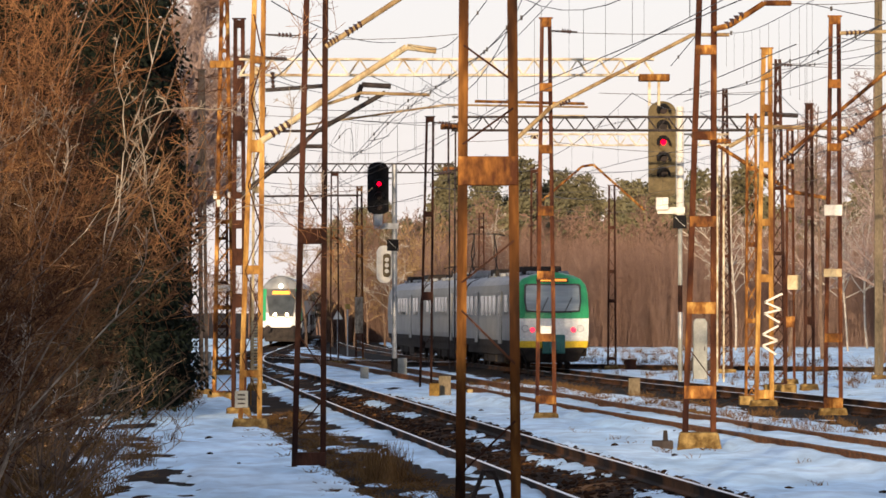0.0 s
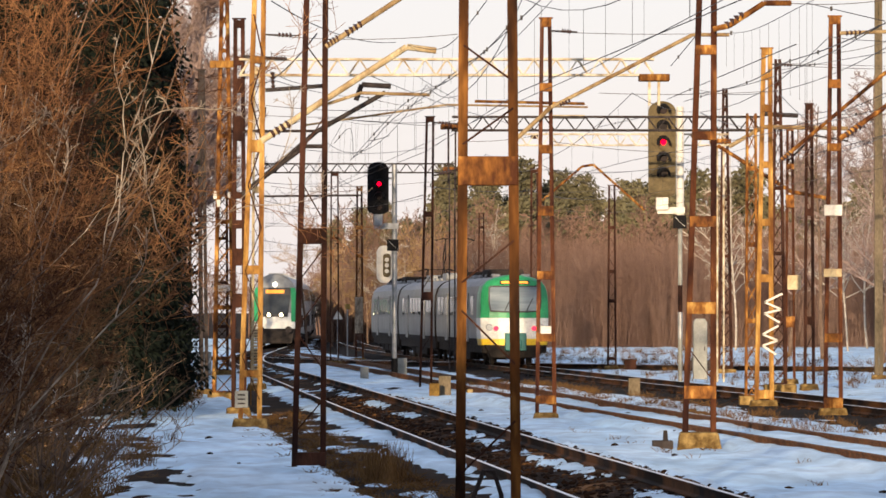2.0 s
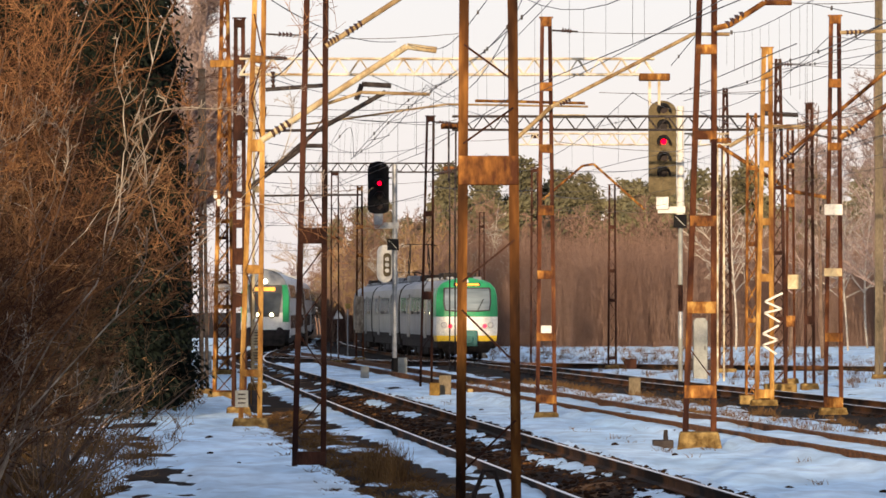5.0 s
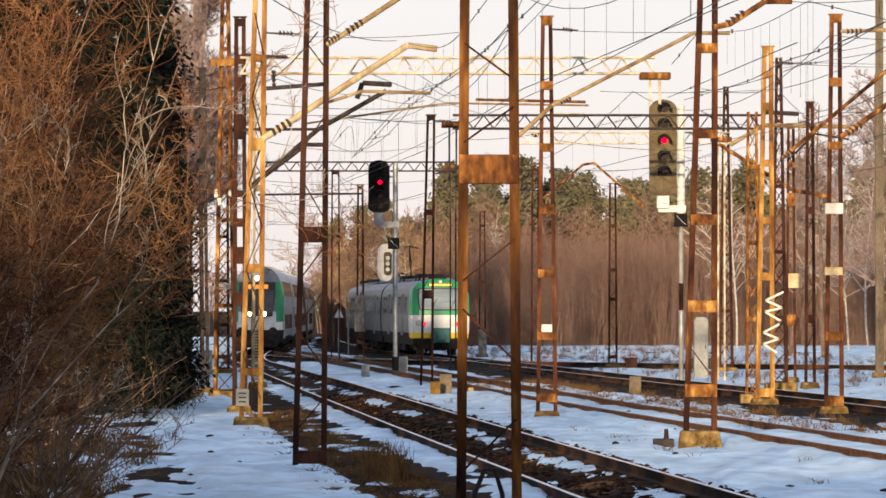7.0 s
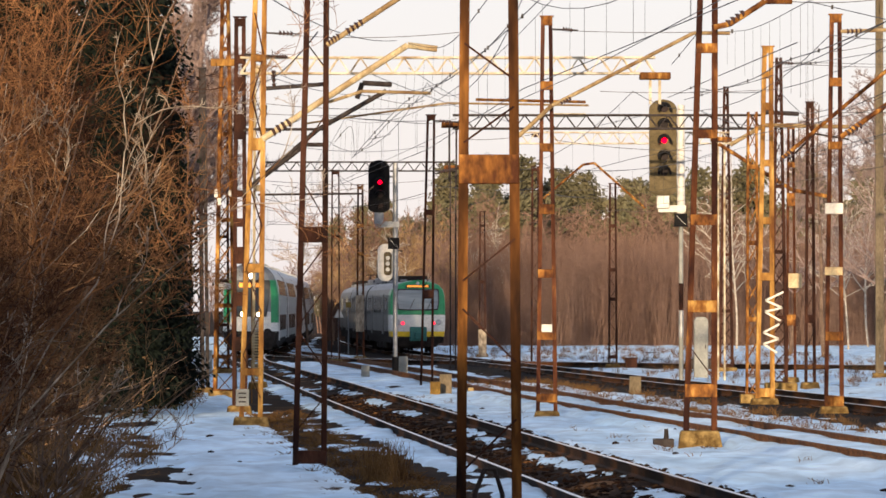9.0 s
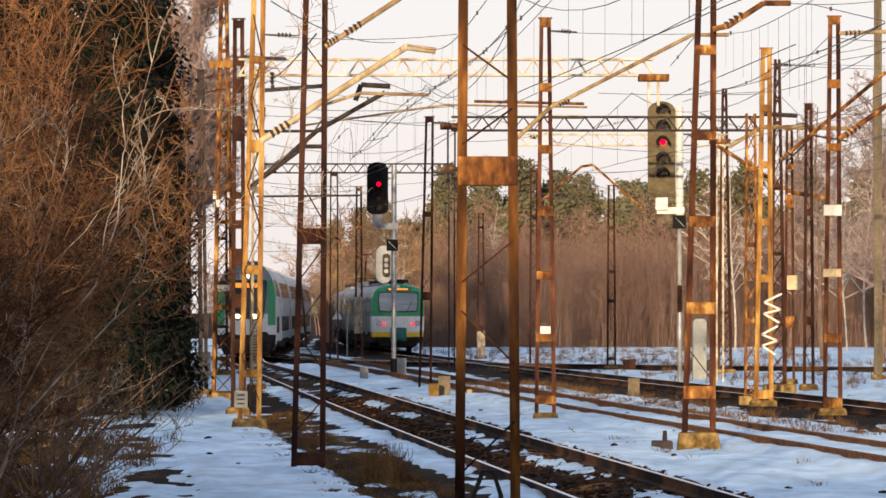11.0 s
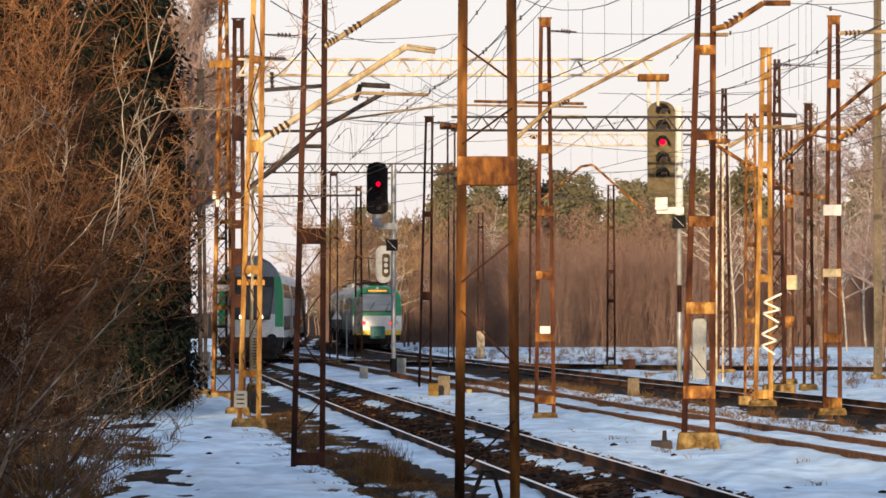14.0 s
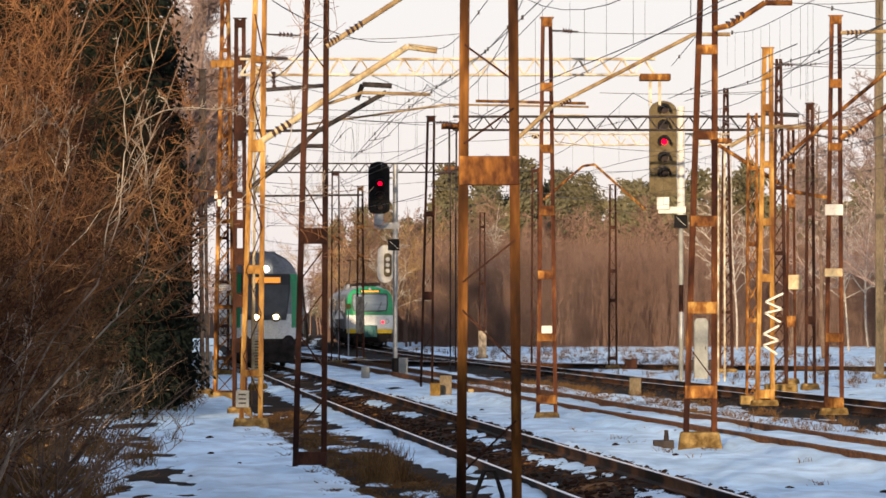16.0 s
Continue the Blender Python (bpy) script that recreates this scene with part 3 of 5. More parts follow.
bracket(106.9, [(2.39, 8.48), (2.99, 8.45)], 0.03, "dark tie rod with a ribbed insulator", STEEL_DARK, [[(2.64, 8.48), (2.87, 8.45)]])
bracket(101.05, [(-3.78, 8.06), (-3.02, 8.03)], 0.03, "dark tie rod with ribbed insulators", STEEL_DARK, [[(-3.47, 8.05), (-3.16, 8.04)]])
bracket(121.7, [(8.33, 8.49), (9.25, 8.45)], 0.03, "dark tie rod with a ribbed insulator", STEEL_DARK, [[(8.56, 8.48), (8.85, 8.46)]])
bracket(112.05, [(9.25, 8.72), (10.49, 8.76)], 0.09, "pale bracket tube with a dark insulator", BEIGE, [[(9.39, 8.72), (9.78, 8.74)]])
bracket(148.8, [(-0.35, 8.08), (0.49, 8.03)], 0.05, "dark bracket with insulators", STEEL_DARK, [[(-0.14, 8.08), (0.25, 8.04)]])
bracket(148.6, [(-0.35, 6.41), (0.45, 6.62)], 0.05, "dark bracket with insulators", STEEL_DARK, [[(-0.1, 6.48), (0.28, 6.57)]])
bracket(112.4, [(-3.99, 7.83), (-3.97, 7.41)], 0.05, "hanging dark insulator string", STEEL_DARK, [[(-3.99, 7.83), (-3.97, 7.43)]])
bracket(112.3, [(-4.68, 8.2), (-3.65, 8.14)], 0.05, "dark short tube with a knob", STEEL_DARK, [[(-3.91, 8.16), (-3.67, 8.14)]])
bracket(112.8, [(-4.7, 6.43), (-4.22, 6.5), (-4.17, 7.03)], 0.05, "dark bent cable arm", STEEL_DARK)
bracket(160.4, [(11.53, 7.25), (12.38, 8.1), (13.51, 7.91)], 0.06, "thin dark bent bracket tube", STEEL_DARK)
bracket(150.1, [(9.91, 8.4), (11.09, 8.34)], 0.14, "dark bracket tube on a mast", STEEL_DARK)
bracket(185.5, [(-7.18, 6.66), (-3.14, 6.7)], 0.08, "dark horizontal bracket tube", STEEL_DARK)


# ---- wires ----
def wire(label, pts, r=0.011, name="overhead_wire", sag=0.0, steps=14):
    bm = bmesh.new()
    for p, q in zip(pts, pts[1:]):
        p, q = Vector(p), Vector(q)
        tube(bm, [p.lerp(q, k / steps) - Vector((0, 0, sag * 4 * (k / steps) * (1 - k / steps))) for k in range(steps + 1)], r, None, 4)
    return tagged(part(name, bm, WIRE), label, "wire", "overhead wires")


def catenary(line, supports, label, zc=5.6, zm=7.0, off=0.0, r=0.007):
    """Contact wire, sagging messenger wire and droppers along a line."""
    c = thing("overhead_line", (0, 0, 0), label, "overhead line", "overhead lines")
    con, mes = bmesh.new(), bmesh.new()
    for d0, d1 in zip(supports, supports[1:]):
        n = max(10, int((d1 - d0) / 2.6))
        cp, mp = [], []
        for k in range(n + 1):
            s = k / n
            d = d0 + (d1 - d0) * s
            zig = off + 0.25 * (1 if supports.index(d0) % 2 else -1) * (1 - 2 * s)
            x = line_x(line, d) + zig
            zz = zm - 4 * (zm - zc) * 0.55 * s * (1 - s)
            cp.append((x, d, zc)), mp.append((x, d, zz))
            if 0 < k < n and k % 2:
                drop = bmesh.new()
                tube(drop, [(x, d, zc), (x, d, zz)], r * 0.5, None, 3)
                part("dropper", drop, WIRE, c)
        tube(con, cp, r, None, 4), tube(mes, mp, r, None, 4)
    part("contact_wire", con, WIRE, c), part("messenger_wire", mes, WIRE, c)
    return c


catenary(LINE_A, [20, 48, 73, 101, 135, 185, 217, 260, 310, 360, 420], "overhead contact line sagging above the curved track")
catenary(LINE_A, [20, 73, 135, 217], "second overhead line running above the curved track", 5.9, 7.6, 0.5, 0.006)
catenary(LINE_C, [45, 85, 107, 149, 198, 250], "overhead contact line above the rusted siding", 5.6, 7.1)
catenary(LINE_B, [40, 85, 112, 150, 189, 231, 290, 350, 420], "overhead contact line above the far main track", 5.6, 7.1)
catenary(LINE_B, [40, 112, 189, 290], "second overhead line above the far main track", 6.1, 7.8, 0.6, 0.006)
for a, b, s in (((-3.69, 100, 7.99), (0.31, 100, 8.01), 0.1),
                ((-2.61, 73, 6.96), (-0.99, 100, 7.84), 0.2),
                ((2.34, 107, 8.47), (5.66, 107, 8.42), 0.03),
                ((-1.91, 113, 7.86), (2.3, 149, 8.0), 0.1),
                ((8.55, 122, 8.51), (11.42, 122, 8.39), 0.03),
                ((5.24, 107, 7.06), (7.84, 85, 7.35), 0.3),
                ((7.99, 149, 9.09), (10.33, 112, 8.38), 0.5),
                ((9.15, 160, 8.37), (11.25, 122, 7.78), 0.4),
                ((3.37, 150, 7.54), (8.05, 150, 7.19), 0.1),
                ((-5.81, 150, 8.69), (0.81, 150, 8.69), 0.2),
                ((-7.2, 195, 5.69), (-3.3, 195, 5.78), 0.05),
                ((-9.35, 231, 5.1), (-3.91, 231, 5.38), 0.1),
                ((-0.42, 149, 8.09), (-2.87, 149, 8.17), 0.05),
                ((-1.65, 149, 7.68), (-2.35, 149, 7.51), 0.02),
                ((3.67, 113, 7.37), (7.92, 113, 7.43), 0.06),
                ((0.84, 198, 7.03), (8.53, 198, 7.37), 0.1),
                ((-5.48, 195, 7.3), (0.37, 195, 7.57), 0.1),
                ((-4.9, 217, 8.43), (-4.02, 231, 8.12), 0.1),
                ((3.96, 208, 8.73), (6.96, 198, 7.26), 0.15),
                ((7.84, 85, 7.75), (6.06, 85, 7.7), 0.05),
                ((-4.95, 217, 8.5), (-3.37, 231, 6.33), 0.15),
                ((-6.83, 185, 6.86), (-5.72, 217, 5.7), 0.1),
                ((3.61, 165, 8.36), (0.7, 165, 8.07), 0.1),
                ((-4.57, 113, 8.23), (-3.95, 150, 9.31), 0.2),
                ((-5.72, 150, 6.27), (-4.9, 217, 8.07), 0.1),
                ((-5.61, 150, 5.69), (-0.6, 149, 5.84), 0.35),
                ((-7.16, 185, 6.12), (-4.9, 217, 6.59), 0.1),
                ((-7.05, 185, 4.97), (-5.27, 231, 5.24), 0.05),
                ((-4.07, 112, 6.14), (-0.6, 149, 7.3), 0.2),
                ((-4.01, 112, 7.65), (0.28, 150, 9.49), 0.5),
                ((-5.54, 150, 8.34), (-1.66, 150, 8.34), 0.05),
                ((-0.6, 149, 6.11), (3.94, 208, 7.44), 0.1),
                ((0.64, 150, 6.57), (3.94, 208, 8.37), 0.1),
                ((2.29, 107, 5.4), (9.82, 165, 7.84), 0.35),
                ((2.29, 107, 4.83), (6.96, 198, 6.91), 0.1),
                ((4.56, 85, 5.75), (8.15, 122, 6.91), 0.1),
                ((8.5, 122, 7.27), (9.09, 112, 6.93), 0.08),
                ((11.36, 149, 6.98), (15.68, 170, 8.45), 0.1),
                ((9.04, 112, 8.25), (10.49, 112, 8.57), 0.05),
                ((8.12, 122, 8.28), (11.36, 149, 8.12), 0.1),
                ((-5.72, 217, 7.48), (-3.91, 231, 6.33), 0.1),
                ((-5.81, 150, 9.31), (-1.92, 73, 6.46), 0.2)):
    wire("thin dark cross wire between masts", [a, b], 0.009 if a[1] < 130 else 0.012, "cross_wire", s)


def curve_wire(label, pts, r=0.009, name="overhead_wire", beads=0):
    """A wire bending smoothly through pts, with small clamps along it."""
    p = [Vector(q) for q in pts]
    p = [p[0]] + p + [p[-1]]
    way = []
    for i in range(1, len(p) - 2):
        for k in range(8):
            t = k / 8
            way.append(0.5 * (2 * p[i] + (p[i + 1] - p[i - 1]) * t + (2 * p[i - 1] - 5 * p[i] + 4 * p[i + 1] - p[i + 2]) * t * t + (3 * p[i] - p[i - 1] - 3 * p[i + 1] + p[i + 2]) * t ** 3))
    way.append(p[-1])
    bm = bmesh.new()
    tube(bm, way, r, None, 4)
    for k in range(3, len(way) - 2, beads or len(way)):
        box(bm, way[k], (0.035, 0.06, 0.07))
    tagged(part(name, bm, WIRE), label, "wire", "overhead wires")
    return way


for pts in (
    [(1.42, 70, 6.78), (0.77, 84, 6.82), (0.26, 92, 6.84), (-0.34, 99, 6.69), (-1.16, 108, 6.53), (-1.76, 115, 6.23), (-2.35, 122, 6.08)],
    [(1.17, 76, 6.91), (0.73, 85, 6.83), (0.06, 95, 6.77), (-0.89, 105, 6.74), (-2.26, 121, 6.12)],
    [(0.75, 82, 7.55), (0.31, 92, 7.52), (-0.1, 97, 7.53), (-0.73, 100.4, 7.8)],
    [(-0.82, 112, 7.87), (-0.22, 131, 8.34), (0.51, 149, 8.75)],
    [(-2.11, 113, 7.34), (-1.02, 113, 7.09), (-0.45, 113, 7.15)],
    [(-3.89, 149, 8.21), (-2.1, 149, 8.12), (-0.56, 149, 8.0), (0.42, 149, 8.16)],
    [(-2.72, 120, 6.43), (-2.28, 118, 6.73), (-2.26, 121, 6.12)],
    [(7.0, 150, 8.85), (6.56, 100, 7.46), (6.18, 84, 6.91)],
    [(7.51, 150, 8.78), (7.34, 116, 7.76), (7.02, 100, 7.37), (6.83, 86, 6.92), (6.45, 70, 6.44)],
    [(8.57, 122, 8.36), (8.3, 90, 7.09)],
    [(8.49, 122, 8.53), (11.25, 122, 8.46)],
    [(6.38, 84, 7.63), (6.45, 70, 6.47)],
    [(5.08, 107, 7.7), (4.48, 85, 7.12)],
    [(11.06, 149, 6.98), (10.33, 112, 6.35)],
    [(9.27, 112, 6.83), (10.33, 112, 6.83)],
    [(-4.45, 149, 8.12), (-5.54, 150, 7.72)],
    [(-6.97, 195, 7.3), (-4.22, 195, 6.95)],
    [(-8.53, 231, 6.46), (-5.27, 231, 6.27)],
    [(-4.17, 113, 7.43), (-2.98, 113, 7.5)],
    [(5.36, 165, 8.56), (6.46, 150, 8.34)],
    [(3.63, 198, 6.91), (5.5, 198, 6.86)],
    [(3.57, 208, 6.6), (8.95, 208, 6.46)],
):
    curve_wire("dark drooping wire with small clamps", pts, 0.008 if pts[0][1] < 130 else 0.011, "overhead_wire", 5 if len(pts) > 4 else 0)
hung = curve_wire("messenger wire sagging towards a mast with thin droppers", [(4.99, 85, 7.16), (5.06, 80, 6.9), (5.02, 74, 6.68), (5.01, 68, 6.53), (4.94, 64, 6.39)], 0.006)
for k in range(1, len(hung) - 1, 3):
    a = hung[k]
    wire("thin dropper hanging from a messenger wire", [a, a - Vector((0, 0, 0.55 + 0.03 * k))], 0.003, "dropper_wire", 0, 2)
for k in range(14):
    x, d, z = (0.2 - 0.2 * k, 92 + 2.0 * k, 7.5 - 0.05 * k)
    wire("faint thin dropper between two wires", [(x, d, z), (x - 0.05, d, z - 0.9 - 0.04 * (k % 5))], 0.003, "dropper_wire", 0, 2)



# ---- signals ----
LENS_RED = glow("red_signal_light", (1.0, 0.0, 0.012), 2.2)
LENS_DARK = mat("dark_lens", (0.015, 0.012, 0.012), (0.03, 0.02, 0.02), 4, 0.6, 0, 0, spec=0.1)


def signal(x, d, z0, z1, w, lamps, lit, shell_mat, label, post_x, bands_, back=True):
    """A colour-light signal: a round-ended head with hooded lamps beside a post."""
    s = thing("railway_signal", (x, d, -0.2), label, "signal", "railway signals")
    z0, z1 = z0 + 0.2, z1 + 0.2
    bm = bmesh.new()
    r = w / 2
    pts = []
    for k in range(13):
        a = math.pi * k / 12
        pts.append((r * math.cos(a), z1 - r * 0.75 + r * 0.75 * math.sin(a)))
    for k in range(13):
        a = math.pi + math.pi * k / 12
        pts.append((r * math.cos(a), z0 + r * 0.45 + r * 0.45 * math.sin(a)))
    f = bm.faces.new([bm.verts.new((px, -0.06, pz_)) for px, pz_ in pts])
    e = bmesh.ops.extrude_face_region(bm, geom=[f])
    for v in e["geom"]:
        if isinstance(v, bmesh.types.BMVert):
            v.co.y += 0.14
    bmesh.ops.recalc_face_normals(bm, faces=bm.faces[:])
    head = part("head", bm, shell_mat, s)
    for k, zz in enumerate(lamps):
        zz += 0.2
        bm = bmesh.new()
        disc(bm, (0.04, -0.09, zz), w * (0.1 if k == lit else 0.14), 0.06, 20)
        part("lens", bm, LENS_RED if k == lit else LENS_DARK, head, "glowing red lens" if k == lit else "dark unlit lens")
        bm = bmesh.new()
        n = 12
        inner, outer = [], []
        for q in range(n + 1):
            a = math.pi * (-0.08 + 1.16 * q / n)
            for yy, lst in ((-0.06, inner), (-0.42, outer)):
                lst.append([bm.verts.new((0.04 + rr * math.cos(a), yy, zz + rr * math.sin(a) - (0.05 if yy < -0.3 else 0))) for rr in (w * 0.17, w * 0.25)])
        for q in range(n):
            bm.faces.new((inner[q][1], inner[q + 1][1], outer[q + 1][1], outer[q][1]))
            bm.faces.new((inner[q][0], outer[q][0], outer[q + 1][0], inner[q + 1][0]))
            bm.faces.new((outer[q][0], outer[q][1], outer[q + 1][1], outer[q + 1][0]))
        bmesh.ops.recalc_face_normals(bm, faces=bm.faces[:])
        part("hood", bm, BLACK, head)
    for za, zb, rr, mt, lb in bands_:
        bm = bmesh.new()
        tube(bm, [(post_x, 0.18, za + 0.2), (post_x, 0.18, zb + 0.2)], rr, None, 12)
        part("post", bm, mt, s, lb)
    bm = bmesh.new()
    box(bm, (post_x / 2, 0.12, z0 - 0.42), (abs(post_x) + 0.3, 0.18, 0.22))
    box(bm, (post_x / 2, 0.15, z1 - 0.6), (abs(post_x) + 0.1, 0.06, 0.08))
    part("bracket", bm, GALV if shell_mat is BLACK else WHITE, s)
    bm = bmesh.new()
    box(bm, (0.0, -0.02, z0 - 0.2), (w * 0.45, 0.2, 0.42))
    bmesh.ops.bevel(bm, geom=bm.edges[:], offset=0.02, segments=1, affect="EDGES", profile=0.5)
    part("plate_box", bm, WHITE if shell_mat is not BLACK else GALV, s, "pale box under the head")
    return s


def diagonal_plate(parent, x, z, size):
    bm = bmesh.new()
    box(bm, (x, -0.06, z), (size, 0.04, size))
    p = part("square_plate", bm, BLACK, parent, "black square plate")
    bm = bmesh.new()
    beam(bm, (x - size * 0.36, -0.09, z + size * 0.36), (x + size * 0.36, -0.09, z - size * 0.36), size * 0.2, 0.01)
    part("diagonal_bar", bm, WHITE, p)


s1_ = signal(-2.38, 176, 5.77, 7.7, 0.78, [7.43, 6.89, 6.43, 6.04], 1, BLACK,
             "black signal head showing a red light on a grey post", 0.5999999999999999,
             [(-0.3, 0.5, 0.13, BLACK, "black post base"), (0.5, 3.0, 0.08, GALV, ""), (3.0, 7.6, 0.10, GALV, "")])
diagonal_plate(s1_, 0.5399999999999998, 4.8500000000000005, 0.42)
s2_ = signal(7.3, 160, 6.01, 9.23, 0.92, [8.93, 8.39, 7.86, 7.33, 6.81], 2, SIGNAL_HEAD,
             "tall olive signal head with five lamps, one red", 0.6100000000000003,
             [(-0.3, 1.3, 0.075, CABINET, ""), (1.3, 2.2, 0.085, GALV, ""), (2.2, 3.1, 0.075, RUST_DARK, ""), (3.1, 5.0, 0.075, CABINET, ""), (5.0, 9.05, 0.13, WHITE, "cream cable duct")])
diagonal_plate(s2_, 0.5899999999999999, 5.41, 0.44)

# sunlit back of a distant signal
s3_ = thing("railway_signal", (-2.75, 225, -0.2), "cream sunlit signal plate with three small lamps", "signal", "railway signals")
bm = bmesh.new()
box(bm, (0, 0, 4.62), (0.72, 0.1, 1.75))
bmesh.ops.bevel(bm, geom=[e for e in bm.edges if abs(e.verts[0].co.y - e.verts[1].co.y) > 0.05], offset=0.34, segments=6, affect="EDGES", profile=0.5)
hd = part("head", bm, WHITE, s3_)
bm = bmesh.new()
box(bm, (0.12, -0.08, 4.57), (0.36, 0.1, 1.1))
bmesh.ops.bevel(bm, geom=[e for e in bm.edges if abs(e.verts[0].co.y - e.verts[1].co.y) > 0.05], offset=0.15, segments=4, affect="EDGES", profile=0.5)
part("lamp_panel", bm, SIGNAL_HEAD, hd, "dark oval lamp panel")
for zz in (4.83, 4.57, 4.3):
    bm = bmesh.new()
    disc(bm, (0.12, -0.15, zz), 0.1, 0.06, 14)
    part("lens", bm, WHITE, hd)
bm = bmesh.new()
tube(bm, [(0.42, 0.12, 0), (0.42, 0.12, 4.4)], 0.06, None, 10)
box(bm, (0.25, 0.1, 4.3), (0.4, 0.06, 0.1))
part("post", bm, GALV, s3_)


# ---- trackside boxes, plates and small things ----
def cabinet(x, d, w, dp, h, label, material, dome=True, name="trackside_cabinet", group="trackside boxes"):
    c = thing(name, (x, d, ground_z(x, d) - 0.03), label, "cabinet", group)
    bm = bmesh.new()
    box(bm, (0, 0, h / 2), (w, dp, h))
    bmesh.ops.bevel(bm, geom=bm.edges[:], offset=min(w, h) * 0.06, segments=2, affect="EDGES", profile=0.5)
    part("body", bm, material, c)
    if dome:
        bm = bmesh.new()
        vs = box(bm, (0, 0, h + 0.04), (w * 1.06, dp * 1.06, 0.14))
        for v in vs:
            if v.co.z > h:
                v.co.x *= 0.6
        bmesh.ops.bevel(bm, geom=bm.edges[:], offset=0.02, segments=2, affect="EDGES", profile=0.5)
        part("lid", bm, material, c)
        bm = bmesh.new()
        box(bm, (0, -dp / 2 - 0.008, h * 0.5), (w * 0.82, 0.014, h * 0.86))
        dr = part("door", bm, material, c)
        bm = bmesh.new()
        box(bm, (w * 0.3, -dp / 2 - 0.03, h * 0.55), (0.03, 0.03, 0.14))
        part("handle", bm, STEEL_DARK, dr)
    return c


cabinet(9.15, 171, 0.50, 0.4, 2.12, "tall pale grey equipment cabinet with a domed lid", CABINET)
cabinet(-0.25, 139, 0.30, 0.4, 0.42, "low yellow box in the snow", GOLD_DULL, False)
cabinet(0.05, 140, 0.36, 0.4, 0.62, "low grey-brown concrete box in the snow", OLIVE, False)
cabinet(0.77, 137, 0.16, 0.3, 0.3, "small yellow box beside the rail", YELLOW, False)
cabinet(-2.81, 172, 0.30, 0.4, 0.5, "small grey concrete box", CABINET, False)
cabinet(-1.51, 178, 0.34, 0.4, 0.75, "grey box at a signal's foot", CABINET, False)
cabinet(5.57, 140, 0.34, 0.4, 0.55, "grey-brown point machine box", OLIVE, False)
cabinet(7.71, 198, 0.5, 0.5, 0.5, "brown box beyond the far track", RUST_DARK, False)
cabinet(10.51, 196, 1.1, 0.7, 0.5, "dark low box beside a mast", STEEL_DARK, False)
cabinet(9.47, 135, 0.9, 0.6, 0.45, "cream concrete block beside a mast", CONCRETE, False)
cabinet(7.88, 125, 0.35, 0.5, 0.3, "cream rubble block beside a mast", CONCRETE, False)
cabinet(1.96, 244.6, 0.42, 0.45, 1.5, "pinkish concrete sleeve round a mast foot", WRAP, False, "mast_sleeve")
pm = cabinet(3.93, 86, 0.36, 0.5, 0.2, "dark point machine beside the rail", STEEL_DARK, False, "point_machine")
bm = bmesh.new()
tube(bm, [(0.05, 0, 0.15), (0.05, 0, 0.38)], 0.05, 0.035, 8)
part("lever", bm, STEEL_DARK, pm)


def plate(x, y, z, w, h, material, label, name="sign_plate"):
    p = thing(name, (x, y, z), label, "sign", "plates on the masts")
    bm = bmesh.new()
    box(bm, (0, 0, 0), (w, 0.03, h))
    bmesh.ops.bevel(bm, geom=bm.edges[:], offset=0.01, segments=1, affect="EDGES", profile=0.5)
    part("panel", bm, material, p)
    return p


plate(9.09, 111.88, 4.59, 0.42, 0.25, WHITE, "white plate on a rusty mast")
plate(9.08, 111.88, 3.13, 0.42, 0.19, RUST_PALE, "pale rusty plate on a mast")
plate(11.69, 159.9, 3.19, 0.45, 0.48, RUST_PALE, "orange box plate on a mast")
plate(-6.2, 134.66, 9.16, 0.68, 0.2, RUST_YELLOW, "wide ochre cross plate on a lattice mast", "cross_plate")
plate(-6.14, 134.68, 2.88, 0.34, 0.17, WHITE, "white plate on a lattice mast")
sp_ = plate(-4.23, 100.87, 0.39, 0.28, 0.36, CABINET, "pale grey plate with unreadable marks on a mast")
for zz in (0.09, 0.0, -0.09):
    bm = bmesh.new()
    box(bm, (0, -0.02, zz), (0.16, 0.01, 0.03))
    part("mark", bm, STEEL_DARK, sp_)
plate(2.29, 106.86, 1.82, 0.24, 0.17, WHITE, "small white plate on a rusty mast")
plate(-4.04, 230.85, 2.03, 0.40, 1.75, WRAP, "pale wrapping round a mast", "mast_wrap")
for u, v, w_, h_, mt, lb in ((-6.39, 5.49, 0.10, 0.22, WHITE, "white insulator on a mast"), (-6.3, 5.26, 0.10, 0.2, WHITE, "white insulator on a mast"), (-6.0, 5.49, 0.08, 0.18, WHITE, "white insulator on a mast")):
    plate(u, 134.66, v, w_, h_, mt, lb, "mast_insulator")

# white zigzag strip on the bright mast
zz_ = thing("zigzag_strip", (8.36, 121.8, 1.92), "white bent zigzag strip on a mast", "strip")
for p in (((17, 53), (-14, 38), (15, 25), (-15, 18), (12, 2)), ((10, -4), (-18, -19), (9, -30), (-18, -39), (6, -55))):
    for (xa, za), (xb, zb) in zip(p, p[1:]):
        bm = bmesh.new()
        beam(bm, (xa * 0.01432, 0, za * 0.01432), (xb * 0.01432, 0, zb * 0.01432), 0.05, 0.05)
        part("strip_leg", bm, WHITE, zz_)

